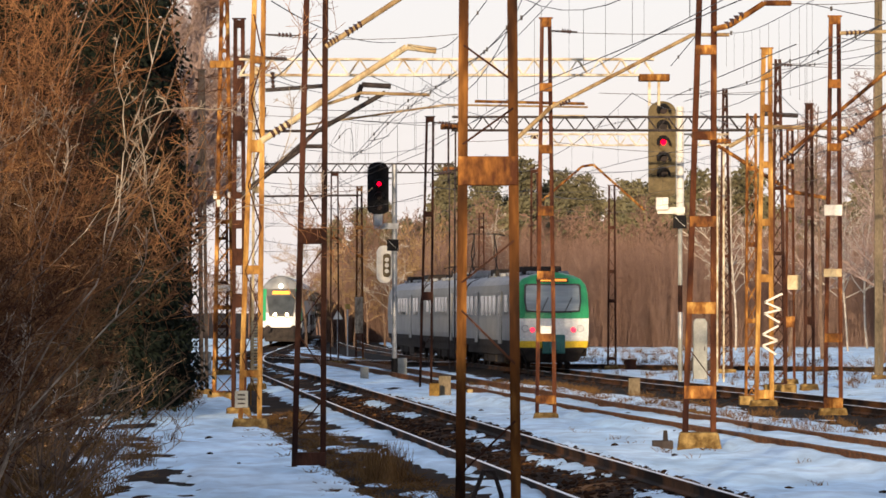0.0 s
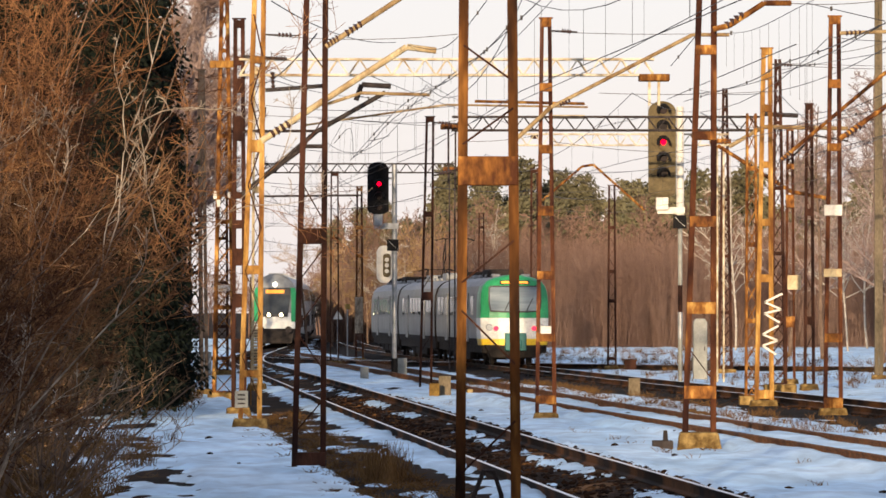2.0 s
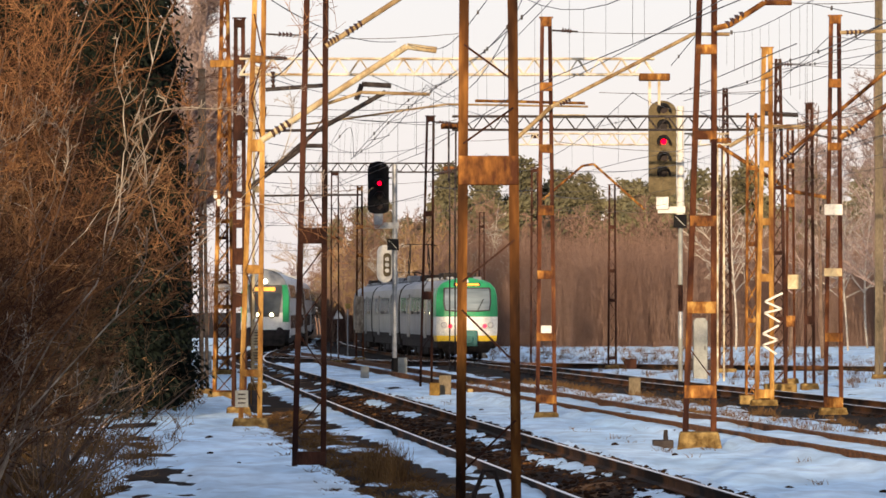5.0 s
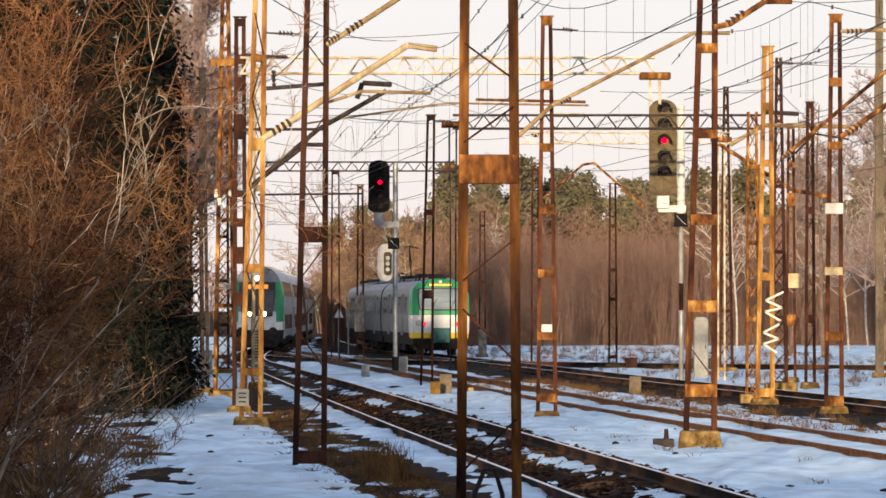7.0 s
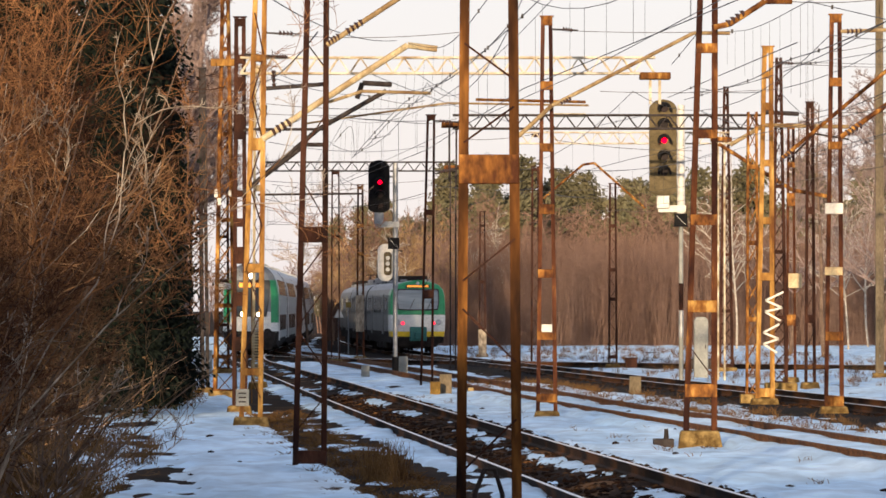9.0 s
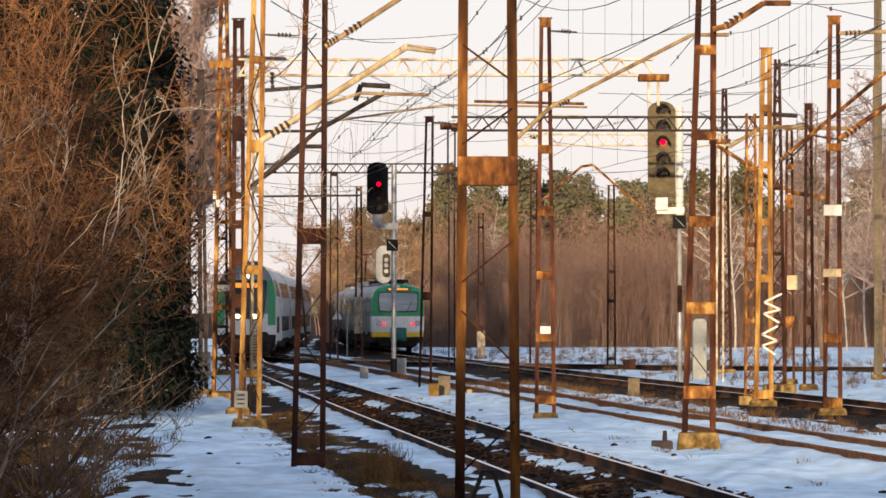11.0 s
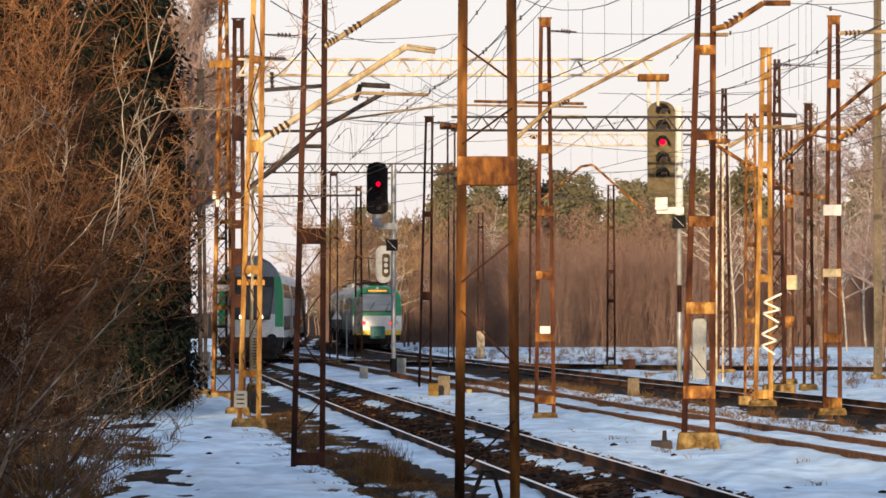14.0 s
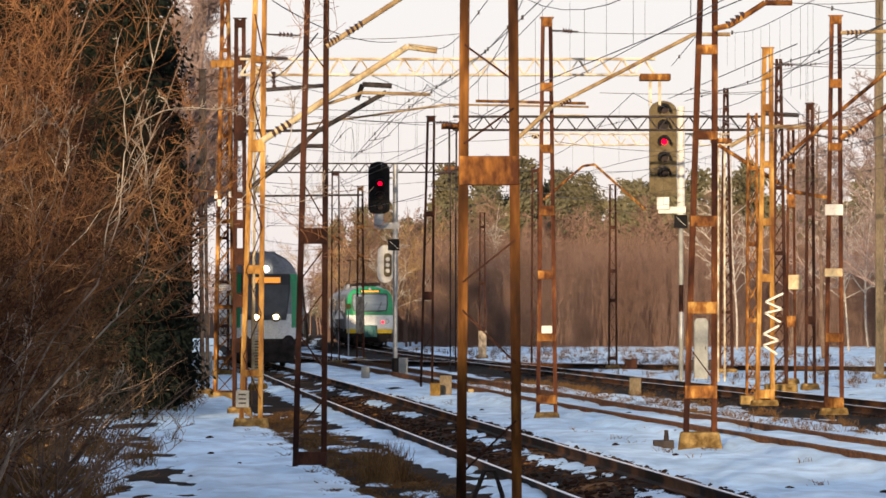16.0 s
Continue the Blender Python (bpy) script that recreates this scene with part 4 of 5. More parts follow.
# ladder with yellow rungs behind the bright mast
ld = thing("mast_ladder", (-4.9, 125, -0.2), "narrow ladder with yellow rungs leaning on a mast", "ladder")
for s in (-0.1, 0.1):
    bm = bmesh.new()
    beam(bm, (s, 0, 0), (s, 0, 3.33), 0.03, 0.04)
    part("rail", bm, RUST_YELLOW, ld)
for k in range(22):
    bm = bmesh.new()
    box(bm, (0, -0.01, 0.55 + k * 0.075), (0.2, 0.03, 0.05))
    part("rung", bm, RUST_PALE, ld, "pale yellow rung")

# white scrawl of paint on a dark mast
sc = thing("painted_mark", (-8.61, 169.7, 0.36), "white scrawled paint mark on a dark mast", "paint mark")
for p in (((-0.2, 0.25), (0.0, 0.35), (0.12, 0.2), (-0.1, 0.05), (0.14, -0.08)), ((-0.16, -0.02), (-0.2, -0.2), (0.0, -0.32), (0.16, -0.24))):
    for (xa, za), (xb, zb) in zip(p, p[1:]):
        bm = bmesh.new()
        beam(bm, (xa, 0, za), (xb, 0, zb), 0.06, 0.06)
        part("stroke", bm, WHITE, sc)

# low pipe loop beside the nearest mast
bm = bmesh.new()
tube(bm, [(0.30, 49.5, -0.25), (0.32, 49.5, 0.35), (0.42, 49.5, 0.60), (0.52, 49.5, 0.60), (0.60, 49.5, 0.35), (0.64, 49.5, -0.25)], 0.025, None, 8)
tagged(part("cable_loop", bm, STEEL_DARK), "dark bent cable pipe rising from the ground", "pipe")

# distant warning signs
tri = thing("warning_sign", (-5.47, 250, -0.2), "small pale triangular sign on a thin post", "sign", "distant signs")
bm = bmesh.new()
v = [bm.verts.new((-0.26, 0, 2.0)), bm.verts.new((0.26, 0, 2.0)), bm.verts.new((0, 0, 2.5))]
f = bm.faces.new(v)
e = bmesh.ops.extrude_face_region(bm, geom=[f])
for g in e["geom"]:
    if isinstance(g, bmesh.types.BMVert):
        g.co.y += 0.03
bmesh.ops.recalc_face_normals(bm, faces=bm.faces[:])
part("panel", bm, WHITE, tri)
bm = bmesh.new()
tube(bm, [(0, 0.05, 0), (0, 0.05, 2.3)], 0.04, None, 8)
part("post", bm, GALV, tri)
sq = thing("square_sign", (-5.07, 255, -0.2), "small yellowish square sign on a thin post", "sign", "distant signs")
bm = bmesh.new()
box(bm, (0, 0, 2.66), (0.28, 0.03, 0.28))
part("panel", bm, YELLOW, sq)
bm = bmesh.new()
tube(bm, [(0, 0.05, 0), (0, 0.05, 2.66)], 0.035, None, 8)
part("post", bm, GALV, sq)



# ---- trains ----
EMU_GREEN = mat("green_train_paint", (0.020, 0.235, 0.088), (0.028, 0.28, 0.108), 2.0, 0.35, 0.0, 0.0, 20)
EMU_WHITE = mat("white_train_paint", (0.60, 0.61, 0.58), (0.70, 0.71, 0.68), 2.0, 0.4, 0.0, 0.0, 20)
# side greys darkened to carry the shade; the lower one stands for white paint
EMU_GREY = mat("shaded_grey_train_side", (0.075, 0.08, 0.075), (0.12, 0.125, 0.12), 1.2, 0.45, 0.0, 0.0, 12)
EMU_LOWER = mat("shaded_pale_train_side", (0.13, 0.13, 0.12), (0.19, 0.19, 0.175), 1.2, 0.45, 0.0, 0.0, 12)
EMU_YELLOW = mat("yellow_train_stripe", (0.70, 0.46, 0.01), (0.78, 0.53, 0.02), 2.0, 0.4, 0.0, 0.0, 20)
EMU_ROOF = mat("grey_train_roof", (0.14, 0.15, 0.16), (0.22, 0.235, 0.25), 1.5, 0.5, 0.0, 0.1, 15)
UNDER = mat("dark_underframe", (0.018, 0.016, 0.016), (0.04, 0.034, 0.03), 3.0, 0.85, 0.0, 0.3)
TEAL = mat("teal_coupler_cover", (0.01, 0.09, 0.09), (0.015, 0.13, 0.12), 3.0, 0.5, 0.0, 0.0)
DD_ROOF = mat("pale_coach_roof", (0.40, 0.42, 0.44), (0.52, 0.54, 0.56), 1.5, 0.5, 0.0, 0.1, 15)
DD_SIDE = mat("beige_coach_side", (0.38, 0.38, 0.36), (0.50, 0.50, 0.47), 2.0, 0.5, 0.0, 0.0, 15)
GLASS = mat("dark_window_glass", (0.022, 0.028, 0.032), (0.04, 0.048, 0.055), 1.0, 0.12, 0.0, 0.0, 3, spec=0.35)
SCREEN = mat("pale_windscreen", (0.12, 0.155, 0.175), (0.20, 0.235, 0.25), 0.8, 0.08, 0.0, 0.0, 2, (0.3, 1, 2.5), spec=0.9)
FRAME = mat("black_rubber_frame", (0.01, 0.012, 0.014), (0.02, 0.022, 0.024), 5, 0.5, 0, 0)
LED = glow("amber_display", (1.0, 0.36, 0.05), 0.4)
LAMP_RED = glow("red_tail_lamp", (1.0, 0.02, 0.04), 1.8)
LAMP_WHITE = glow("warm_head_lamp", (1.0, 0.72, 0.30), 30.0)
LAMP_SMALL = glow("warm_top_lamp", (1.0, 0.85, 0.55), 9.0)
LAMP_OFF = mat("clear_lamp_glass", (0.45, 0.47, 0.47), (0.55, 0.57, 0.57), 4, 0.2, 0, 0)


def bar_curve(z, prof):
    for (w0, z0), (w1, z1) in zip(prof, prof[1:]):
        if z0 <= z <= z1:
            return w0 + (w1 - w0) * (z - z0) / (z1 - z0)
    return prof[-1][0]


def shell(prof, length, nose, mats, zone, cab, name, parent):
    """Car body: half profile (w, z) mirrored, swept along y; a cab face leans back from y = 0."""
    bm = bmesh.new()
    full = [(-w, z) for w, z in prof] + [(w, z) for w, z in reversed(prof[:-1])]
    n = len(prof)
    ys = [0.75 if cab else 0.0, 1.6, 2.2, length * 0.5, length]
    rings = [[bm.verts.new((x, y, z)) for x, z in full] for y in ys]
    away = 0 if cab else 5
    for j, (u, v) in enumerate(zip(rings, rings[1:])):
        for k in range(len(full) - 1):
            f = bm.faces.new((u[k + 1], u[k], v[k], v[k + 1]))
            zc = (full[k][1] + full[k + 1][1]) / 2
            f.material_index = zone(zc, ys[j] + away, False)
    bm.faces.new(rings[-1][::-1]).material_index = 4
    bm.faces.new([rings[0][0], rings[0][-1], rings[-1][-1], rings[-1][0]]).material_index = 4
    if cab:
        cols = 9
        grid = []
        for w, z in prof:
            row = []
            for c in range(cols):
                u = -1 + 2 * c / (cols - 1)
                row.append(bm.verts.new((w * 0.97 * u, nose(z) + 0.30 * abs(u) ** 3.2, z if z < prof[-1][1] else z - 0.03)))
            grid.append(row)
        for a, b in zip(grid, grid[1:]):
            zc = (a[0].co.z + b[0].co.z) / 2
            for c in range(cols - 1):
                f = bm.faces.new((a[c], a[c + 1], b[c + 1], b[c]))
                f.material_index = zone(zc, -1 if 0 < c < cols - 2 else -2, True)
        for k in range(n - 1):
            f = bm.faces.new((grid[k][0], grid[k + 1][0], rings[0][k + 1], rings[0][k]))
            f.material_index = zone((prof[k][1] + prof[k + 1][1]) / 2, 0, True)
            m = len(full) - 1
            f = bm.faces.new((grid[k + 1][-1], grid[k][-1], rings[0][m - k], rings[0][m - k - 1]))
            f.material_index = zone((prof[k][1] + prof[k + 1][1]) / 2, 0, True)
    else:
        bm.faces.new(rings[0]).material_index = 4
    bmesh.ops.recalc_face_normals(bm, faces=bm.faces[:])
    return part(name, bm, mats, parent)


def face_panel(name, material, parent, rows, nose, off, label=""):
    """A panel that follows the cab face: rows of (z, half width)."""
    bm = bmesh.new()
    g = []
    for z, w in rows:
        g.append([bm.verts.new((w * u, nose(z) - off + 0.10 * abs(w * u / 1.4) ** 3, z)) for u in (-1, -0.6, -0.2, 0.2, 0.6, 1)])
    for a, b in zip(g, g[1:]):
        for c in range(5):
            bm.faces.new((a[c], a[c + 1], b[c + 1], b[c]))
    r = bmesh.ops.extrude_face_region(bm, geom=bm.faces[:])
    for v in r["geom"]:
        if isinstance(v, bmesh.types.BMVert):
            v.co.y += off + 0.02
    bmesh.ops.recalc_face_normals(bm, faces=bm.faces[:])
    return part(name, bm, material, parent, label, False)


def bogie(parent, y):
    bm = bmesh.new()
    for s in (-1, 1):
        box(bm, (s * 1.0, 0, 0.52), (0.16, 3.2, 0.22))
        for dy in (-1.25, 1.25):
            disc(bm, (s * 0.76, dy, 0.46), 0.46, 0.13, 20, "X")
            box(bm, (s * 1.02, dy, 0.48), (0.2, 0.34, 0.34))
    for dy in (-1.25, 1.25):
        disc(bm, (0, dy, 0.46), 0.08, 1.5, 8, "X")
    box(bm, (0, 0, 0.6), (1.9, 0.5, 0.25))
    o = part("bogie", bm, UNDER, parent, "dark bogie with four wheels")
    o.location = (0, y, 0)


def side_windows(parent, ys, z0, z1, width, w, lean=0.0, name="window"):
    bm = bmesh.new()
    box(bm, (0, 0, (z0 + z1) / 2), (0.03, width, z1 - z0))
    bmesh.ops.bevel(bm, geom=[e for e in bm.edges if abs(e.verts[0].co.x - e.verts[1].co.x) > 0.01], offset=0.07, segments=2, affect="EDGES", profile=0.5)
    me = bpy.data.meshes.new(name)
    bm.to_mesh(me)
    bm.free()
    me.materials.append(GLASS)
    for y in ys:
        for s in (-1, 1):
            o = new(name, me)
            o.parent = parent
            h, k = (z0 + z1) / 2, math.radians(lean)
            o.matrix_basis = pose(s * (w + h * math.sin(k)), y, h - h * math.cos(k), 0, -s * lean, 0)


EMU_PROF = [(1.38, 0.84), (1.41, 1.10), (1.43, 1.30), (1.44, 1.95), (1.44, 2.2), (1.43, 2.6), (1.40, 2.95), (1.31, 3.25), (1.12, 3.46), (0.8, 3.60), (0.42, 3.69), (0.0, 3.72)]


def emu_nose(z):
    return 0.05 * max(0, 1.6 - z) + (0.0 if z < 2.0 else 0.17 * (z - 2.0) + 0.12 * max(0, z - 3.2) ** 2 * 4)


def emu_zone(z, y, face):
    # 0 green, 1 white, 2 yellow, 3 roof, 4 dark, 5 grey side
    if face or (0 <= y < 1.5):
        return 2 if z < 1.10 else (1 if z < 1.95 else (0 if (face or z < 3.3) else 3))
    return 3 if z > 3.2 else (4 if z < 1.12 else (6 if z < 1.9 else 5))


def emu_car(label, cab, length=20.6, panto=False):
    c = thing("electric_train_car", (0, 0, 0), label, "train", "cars of the departing electric train")
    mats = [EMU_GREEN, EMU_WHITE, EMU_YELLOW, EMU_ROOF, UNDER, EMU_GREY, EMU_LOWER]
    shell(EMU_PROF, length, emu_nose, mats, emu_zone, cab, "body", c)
    side_windows(c, [3.6, 8.2, 9.8, 11.4, 13.0, 17.6, 19.2] if cab else [2.0, 3.6, 8.2, 9.8, 11.4, 13.0, 17.6], 2.05, 2.85, 1.25, 1.425)
    for y in (5.9, 15.4):
        for s in (-1, 1):
            for dy in (-0.33, 0.33):
                bm = bmesh.new()
                box(bm, (s * 1.43, y + dy, 1.98), (0.05, 0.62, 2.05), 0)
                box(bm, (s * 1.44, y + dy, 2.45), (0.05, 0.36, 0.8), 1)
                bmesh.ops.bevel(bm, geom=bm.edges[:], offset=0.012, segments=1, affect="EDGES", profile=0.5)
                part("door_leaf", bm, [EMU_LOWER, GLASS], c, "pale sliding door leaf with a dark window")
    bm = bmesh.new()
    box(bm, (0, length / 2, 0.72), (2.66, length - 0.8, 0.42))
    for y, l in ((7.5, 2.6), (11.0, 3.0), (13.6, 1.2)):
        box(bm, (0, y, 0.5), (2.5, l, 0.6))
    bmesh.ops.bevel(bm, geom=bm.edges[:], offset=0.03, segments=1, affect="EDGES", profile=0.5)
    part("underframe", bm, UNDER, c, "dark underframe with equipment boxes")
    bogie(c, 3.3), bogie(c, length - 3.3)
    # roof equipment
    for y, l, h in ((5.0, 2.4, 0.3), (15.5, 2.2, 0.28)) if not panto else ((2.5, 2.0, 0.3), (11.0, 2.5, 0.26)):
        bm = bmesh.new()
        box(bm, (0, y, 3.66 + h / 2), (1.5, l, h))
        bmesh.ops.bevel(bm, geom=bm.edges[:], offset=0.05, segments=2, affect="EDGES", profile=0.5)
        part("roof_box", bm, UNDER if not panto else EMU_ROOF, c, "dark equipment box on the roof")
    for y in np.arange(1.9, length - 1, 2.6):
        for x in (-0.62, 0.62):
            bm = bmesh.new()
            box(bm, (x, y, 3.68), (0.35, 0.5, 0.16))
            bmesh.ops.bevel(bm, geom=bm.edges[:], offset=0.04, segments=1, affect="EDGES", profile=0.5)
            part("roof_vent", bm, EMU_ROOF, c)
    if panto:
        for y, up in ((5.5, True), (15.0, False)):
            bm = bmesh.new()
            h = 1.7 if up else 0.35
            for s in (-0.55, 0.55):
                tube(bm, [(s, y - 0.9, 3.85), (s * 0.9, y + 0.7, 3.85 + h * 0.5), (s * 0.8, y - 0.1, 3.85 + h)], 0.03)
                tube(bm, [(s, y + 0.9, 3.85), (s * 0.9, y - 0.7, 3.85 + h * 0.5), (s * 0.8, y + 0.1, 3.85 + h)], 0.03)
            for k in (-0.2, 0.2):
                tube(bm, [(-0.9, y + k, 3.80 + h), (-0.6, y + k, 3.88 + h), (0.6, y + k, 3.88 + h), (0.9, y + k, 3.80 + h)], 0.03)
            box(bm, (0, y, 3.8), (1.4, 2.2, 0.1))
            part("pantograph", bm, UNDER, c, "raised pantograph" if up else "folded pantograph")
    if cab:
        face_panel("windscreen_frame", FRAME, c, [(2.17, 0.55), (2.21, 1.02), (2.6, 1.09), (3.2, 1.07), (3.27, 1.0)], emu_nose, 0.03)
        w = face_panel("windscreen", SCREEN, c, [(2.23, 0.5), (2.26, 0.97), (2.6, 1.03), (3.16, 1.01), (3.21, 0.96)], emu_nose, 0.045, "wide pale reflecting windscreen")
        bm = bmesh.new()
        for s in (-0.45, 0.45):
            beam(bm, (s, emu_nose(2.2) - 0.06, 2.2), (s + 0.28, emu_nose(2.8) - 0.06, 2.75), 0.025)
        part("wipers", bm, FRAME, w)
        face_panel("display", LED, c, [(3.36, 0.55), (3.45, 0.54)], emu_nose, 0.03, "amber destination display with unreadable letters")
        face_panel("display_frame", FRAME, c, [(3.33, 0.62), (3.48, 0.60)], emu_nose, 0.02)
        for s in (-1, 1):
            for xx, mt, rr, lb in ((0.78, LAMP_RED, 0.085, "glowing red tail lamp"), (1.05, LAMP_OFF, 0.11, "unlit round head lamp")):
                bm = bmesh.new()
                disc(bm, (s * xx, -0.01 + 0.3 * (xx / 1.4) ** 3.2, 1.52 + (0.05 if xx > 1 else 0)), rr, 0.09, 18)
                part("tail_lamp" if mt is LAMP_RED else "head_lamp", bm, mt, c, lb)
                bm = bmesh.new()
                disc(bm, (s * xx, 0.015 + 0.3 * (xx / 1.4) ** 3.2, 1.52 + (0.05 if xx > 1 else 0)), rr + 0.03, 0.07, 18)
                part("lamp_ring", bm, GALV, c)
        bm = bmesh.new()
        disc(bm, (0, emu_nose(3.58) - 0.02, 3.56), 0.085, 0.1, 16)
        part("top_lamp", bm, LAMP_OFF, c)
        bm = bmesh.new()
        box(bm, (0, -0.12, 0.98), (0.86, 0.3, 0.72))
        box(bm, (0, -0.34, 0.9), (0.4, 0.3, 0.34))
        bmesh.ops.bevel(bm, geom=bm.edges[:], offset=0.03, segments=2, affect="EDGES", profile=0.5)
        part("coupler_cover", bm, TEAL, c, "teal coupler housing")
        bm = bmesh.new()
        vs = box(bm, (0, 0.5, 0.58), (2.5, 0.9, 0.54))
        for v in vs:
            if v.co.z < 0.5:
                v.co.x *= 0.78
                v.co.y += 0.2
        bmesh.ops.bevel(bm, geom=bm.edges[:], offset=0.05, segments=2, affect="EDGES", profile=0.5)
        part("pilot", bm, UNDER, c, "dark front apron")
    return c


DD_PROF = [(1.30, 0.45), (1.38, 0.75), (1.40, 1.12), (1.40, 1.56), (1.40, 2.1), (1.40, 3.0), (1.36, 3.35), (1.26, 3.7), (1.08, 4.05), (0.82, 4.32), (0.45, 4.52), (0.0, 4.6)]


def dd_nose(z):
    return (0.12 * max(0, 1.1 - z)) + (0.0 if z < 1.6 else 0.16 * (z - 1.6) + 0.22 * max(0, z - 3.7) ** 2)


def dd_zone(z, y, face):
    # 0 green, 1 white, 2 silver, 3 roof, 4 dark, 5 side
    if y == -2:
        return 4 if z < 1.12 else (1 if z < 1.56 else (0 if z < 3.85 else 2))
    if face and y < 0:
        return 4 if z < 1.12 else (1 if z < 1.9 else 2)
    if face or 0 <= y < 1.5:
        return 4 if z < 1.0 else (1 if z < 1.56 else (0 if z < 3.85 else 2))
    return 3 if z > 3.9 else (4 if z < 0.7 else 5)


def deck_car(label, cab, length=26.4):
    c = thing("double_deck_coach", (0, 0, 0), label, "train", "coaches of the arriving double-deck train")
    mats = [EMU_GREEN, EMU_WHITE, EMU_ROOF, DD_ROOF, UNDER, DD_SIDE]
    shell(DD_PROF, length, dd_nose, mats, dd_zone, cab, "body", c)
    ys = list(np.arange(4.2, 23.5, 2.05))
    side_windows(c, ys, 1.15, 1.95, 1.45, 1.395)
    side_windows(c, ys, 2.95, 3.75, 1.45, 1.350, 11, "upper_window")
    for y in (2.9, 24.6):
        for s in (-1, 1):
            bm = bmesh.new()
            box(bm, (s * 1.39, y, 1.65), (0.05, 1.3, 2.0), 0)
            box(bm, (s * 1.40, y, 2.0), (0.05, 0.8, 0.8), 1)
            bmesh.ops.bevel(bm, geom=bm.edges[:], offset=0.012, segments=1, affect="EDGES", profile=0.5)
            part("door", bm, [EMU_WHITE, GLASS], c, "white double door with dark glass")
    bogie(c, 3.0), bogie(c, length - 3.0)
    bm = bmesh.new()
    box(bm, (0, length / 2, 0.5), (2.5, length - 11, 0.4))
    part("underframe", bm, UNDER, c)
    bm = bmesh.new()
    for k in range(9):
        box(bm, (0, 4 + k * 2.3, 4.6), (1.0, 0.12, 0.06))
    part("roof_ribs", bm, EMU_ROOF, c)
    if cab:
        face_panel("windscreen_surround", FRAME, c, [(1.86, 0.80), (2.1, 0.84), (3.1, 0.97), (3.62, 0.98), (3.70, 0.93)], dd_nose, 0.03)
        face_panel("windscreen", GLASS, c, [(2.02, 0.76), (2.3, 0.82), (3.1, 0.92), (3.24, 0.92)], dd_nose, 0.045, "tall dark windscreen with faint reflections")
        face_panel("display", LED, c, [(3.34, 0.58), (3.56, 0.58)], dd_nose, 0.05, "amber destination display with unreadable letters")
        for s in (-1, 1):
            bm = bmesh.new()
            disc(bm, (s * 0.39, -0.03, 1.98), 0.095, 0.2, 20)
            part("head_lamp", bm, LAMP_WHITE, c, "bright warm head lamp")
            bm = bmesh.new()
            disc(bm, (s * 0.39, 0.0, 1.98), 0.19, 0.16, 20)
            part("lamp_ring", bm, FRAME, c)
        bm = bmesh.new()
        disc(bm, (0, dd_nose(3.9) - 0.02, 3.9), 0.12, 0.16, 18)
        part("top_lamp", bm, LAMP_SMALL, c, "lit top lamp")
        bm = bmesh.new()
        vs = box(bm, (0, 0.35, 0.62), (2.5, 0.8, 0.9))
        for v in vs:
            if v.co.z < 0.5:
                v.co.x *= 0.86
        bmesh.ops.bevel(bm, geom=bm.edges[:], offset=0.07, segments=2, affect="EDGES", profile=0.5)
        part("pilot", bm, UNDER, c, "dark rounded front apron")
        for s in (-0.87, 0.87):
            bm = bmesh.new()
            disc(bm, (s, -0.35, 1.05), 0.08, 0.52, 10)
            disc(bm, (s, -0.6, 1.05), 0.22, 0.08, 16)
            part("buffer", bm, STEEL_DARK, c)
    return c


emu_cars = [emu_car("green, white and yellow cab car with red tail lamps", True),
            emu_car("grey middle motor car with pantographs on its roof", False, 20.6, True),
            emu_car("grey leading car of the departing electric train", False)]
deck_cars = [deck_car("double-deck control car, green and silver, head lamps lit", True)] + [deck_car("grey-beige double-deck coach with dark windows", False) for k in range(4)]


def car_rows(line, length, front):
    rows = []
    for k in range(17):
        d = front(float(k))
        xa, xb = line_x(line, d + 3), line_x(line, d + length - 3)
        g = (xb - xa) / (length - 6)
        rows.append((float(k), pose(xa - 3 * g, d, 0, 0, 0, -math.degrees(math.atan(g)))))
    return rows


def motions():
    for k, c in enumerate(emu_cars):
        walk(c, car_rows(LINE_B, 20.6, lambda t: 182.0 + 6.94 * t + k * 21.4))
    for k, c in enumerate(deck_cars):
        walk(c, car_rows(LINE_A, 26.4, lambda t: 322.0 - 9.8 * t + 0.1 * t * t + k * 27.2))



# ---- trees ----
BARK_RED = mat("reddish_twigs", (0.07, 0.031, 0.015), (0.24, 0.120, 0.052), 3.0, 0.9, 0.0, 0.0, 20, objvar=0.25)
# darker twig copy for the shrubs' shaded depth, brighter copy for sunlit fuzz
BARK_DEEP = mat("shaded_reddish_twigs", (0.022, 0.010, 0.007), (0.075, 0.032, 0.016), 2.0, 0.9, 0.0, 0.0, 16, objvar=0.3)
BARK_FUZZ = mat("sunlit_brown_twigs", (0.14, 0.07, 0.034), (0.40, 0.235, 0.11), 2.0, 0.9, 0.0, 0.0, 16, objvar=0.2)
BARK_TAN = mat("tan_twigs", (0.20, 0.12, 0.055), (0.36, 0.25, 0.13), 3.0, 0.85, 0.0, 0.0, 20, objvar=0.2)
BARK_DULL = mat("dull_brown_twigs", (0.10, 0.055, 0.028), (0.28, 0.17, 0.085), 3.0, 0.9, 0.0, 0.0, 20, objvar=0.3)
BARK_GREY = mat("grey_brown_bark", (0.11, 0.075, 0.055), (0.18, 0.125, 0.09), 3.0, 0.95, 0.0, 0.3, 15, objvar=0.25)
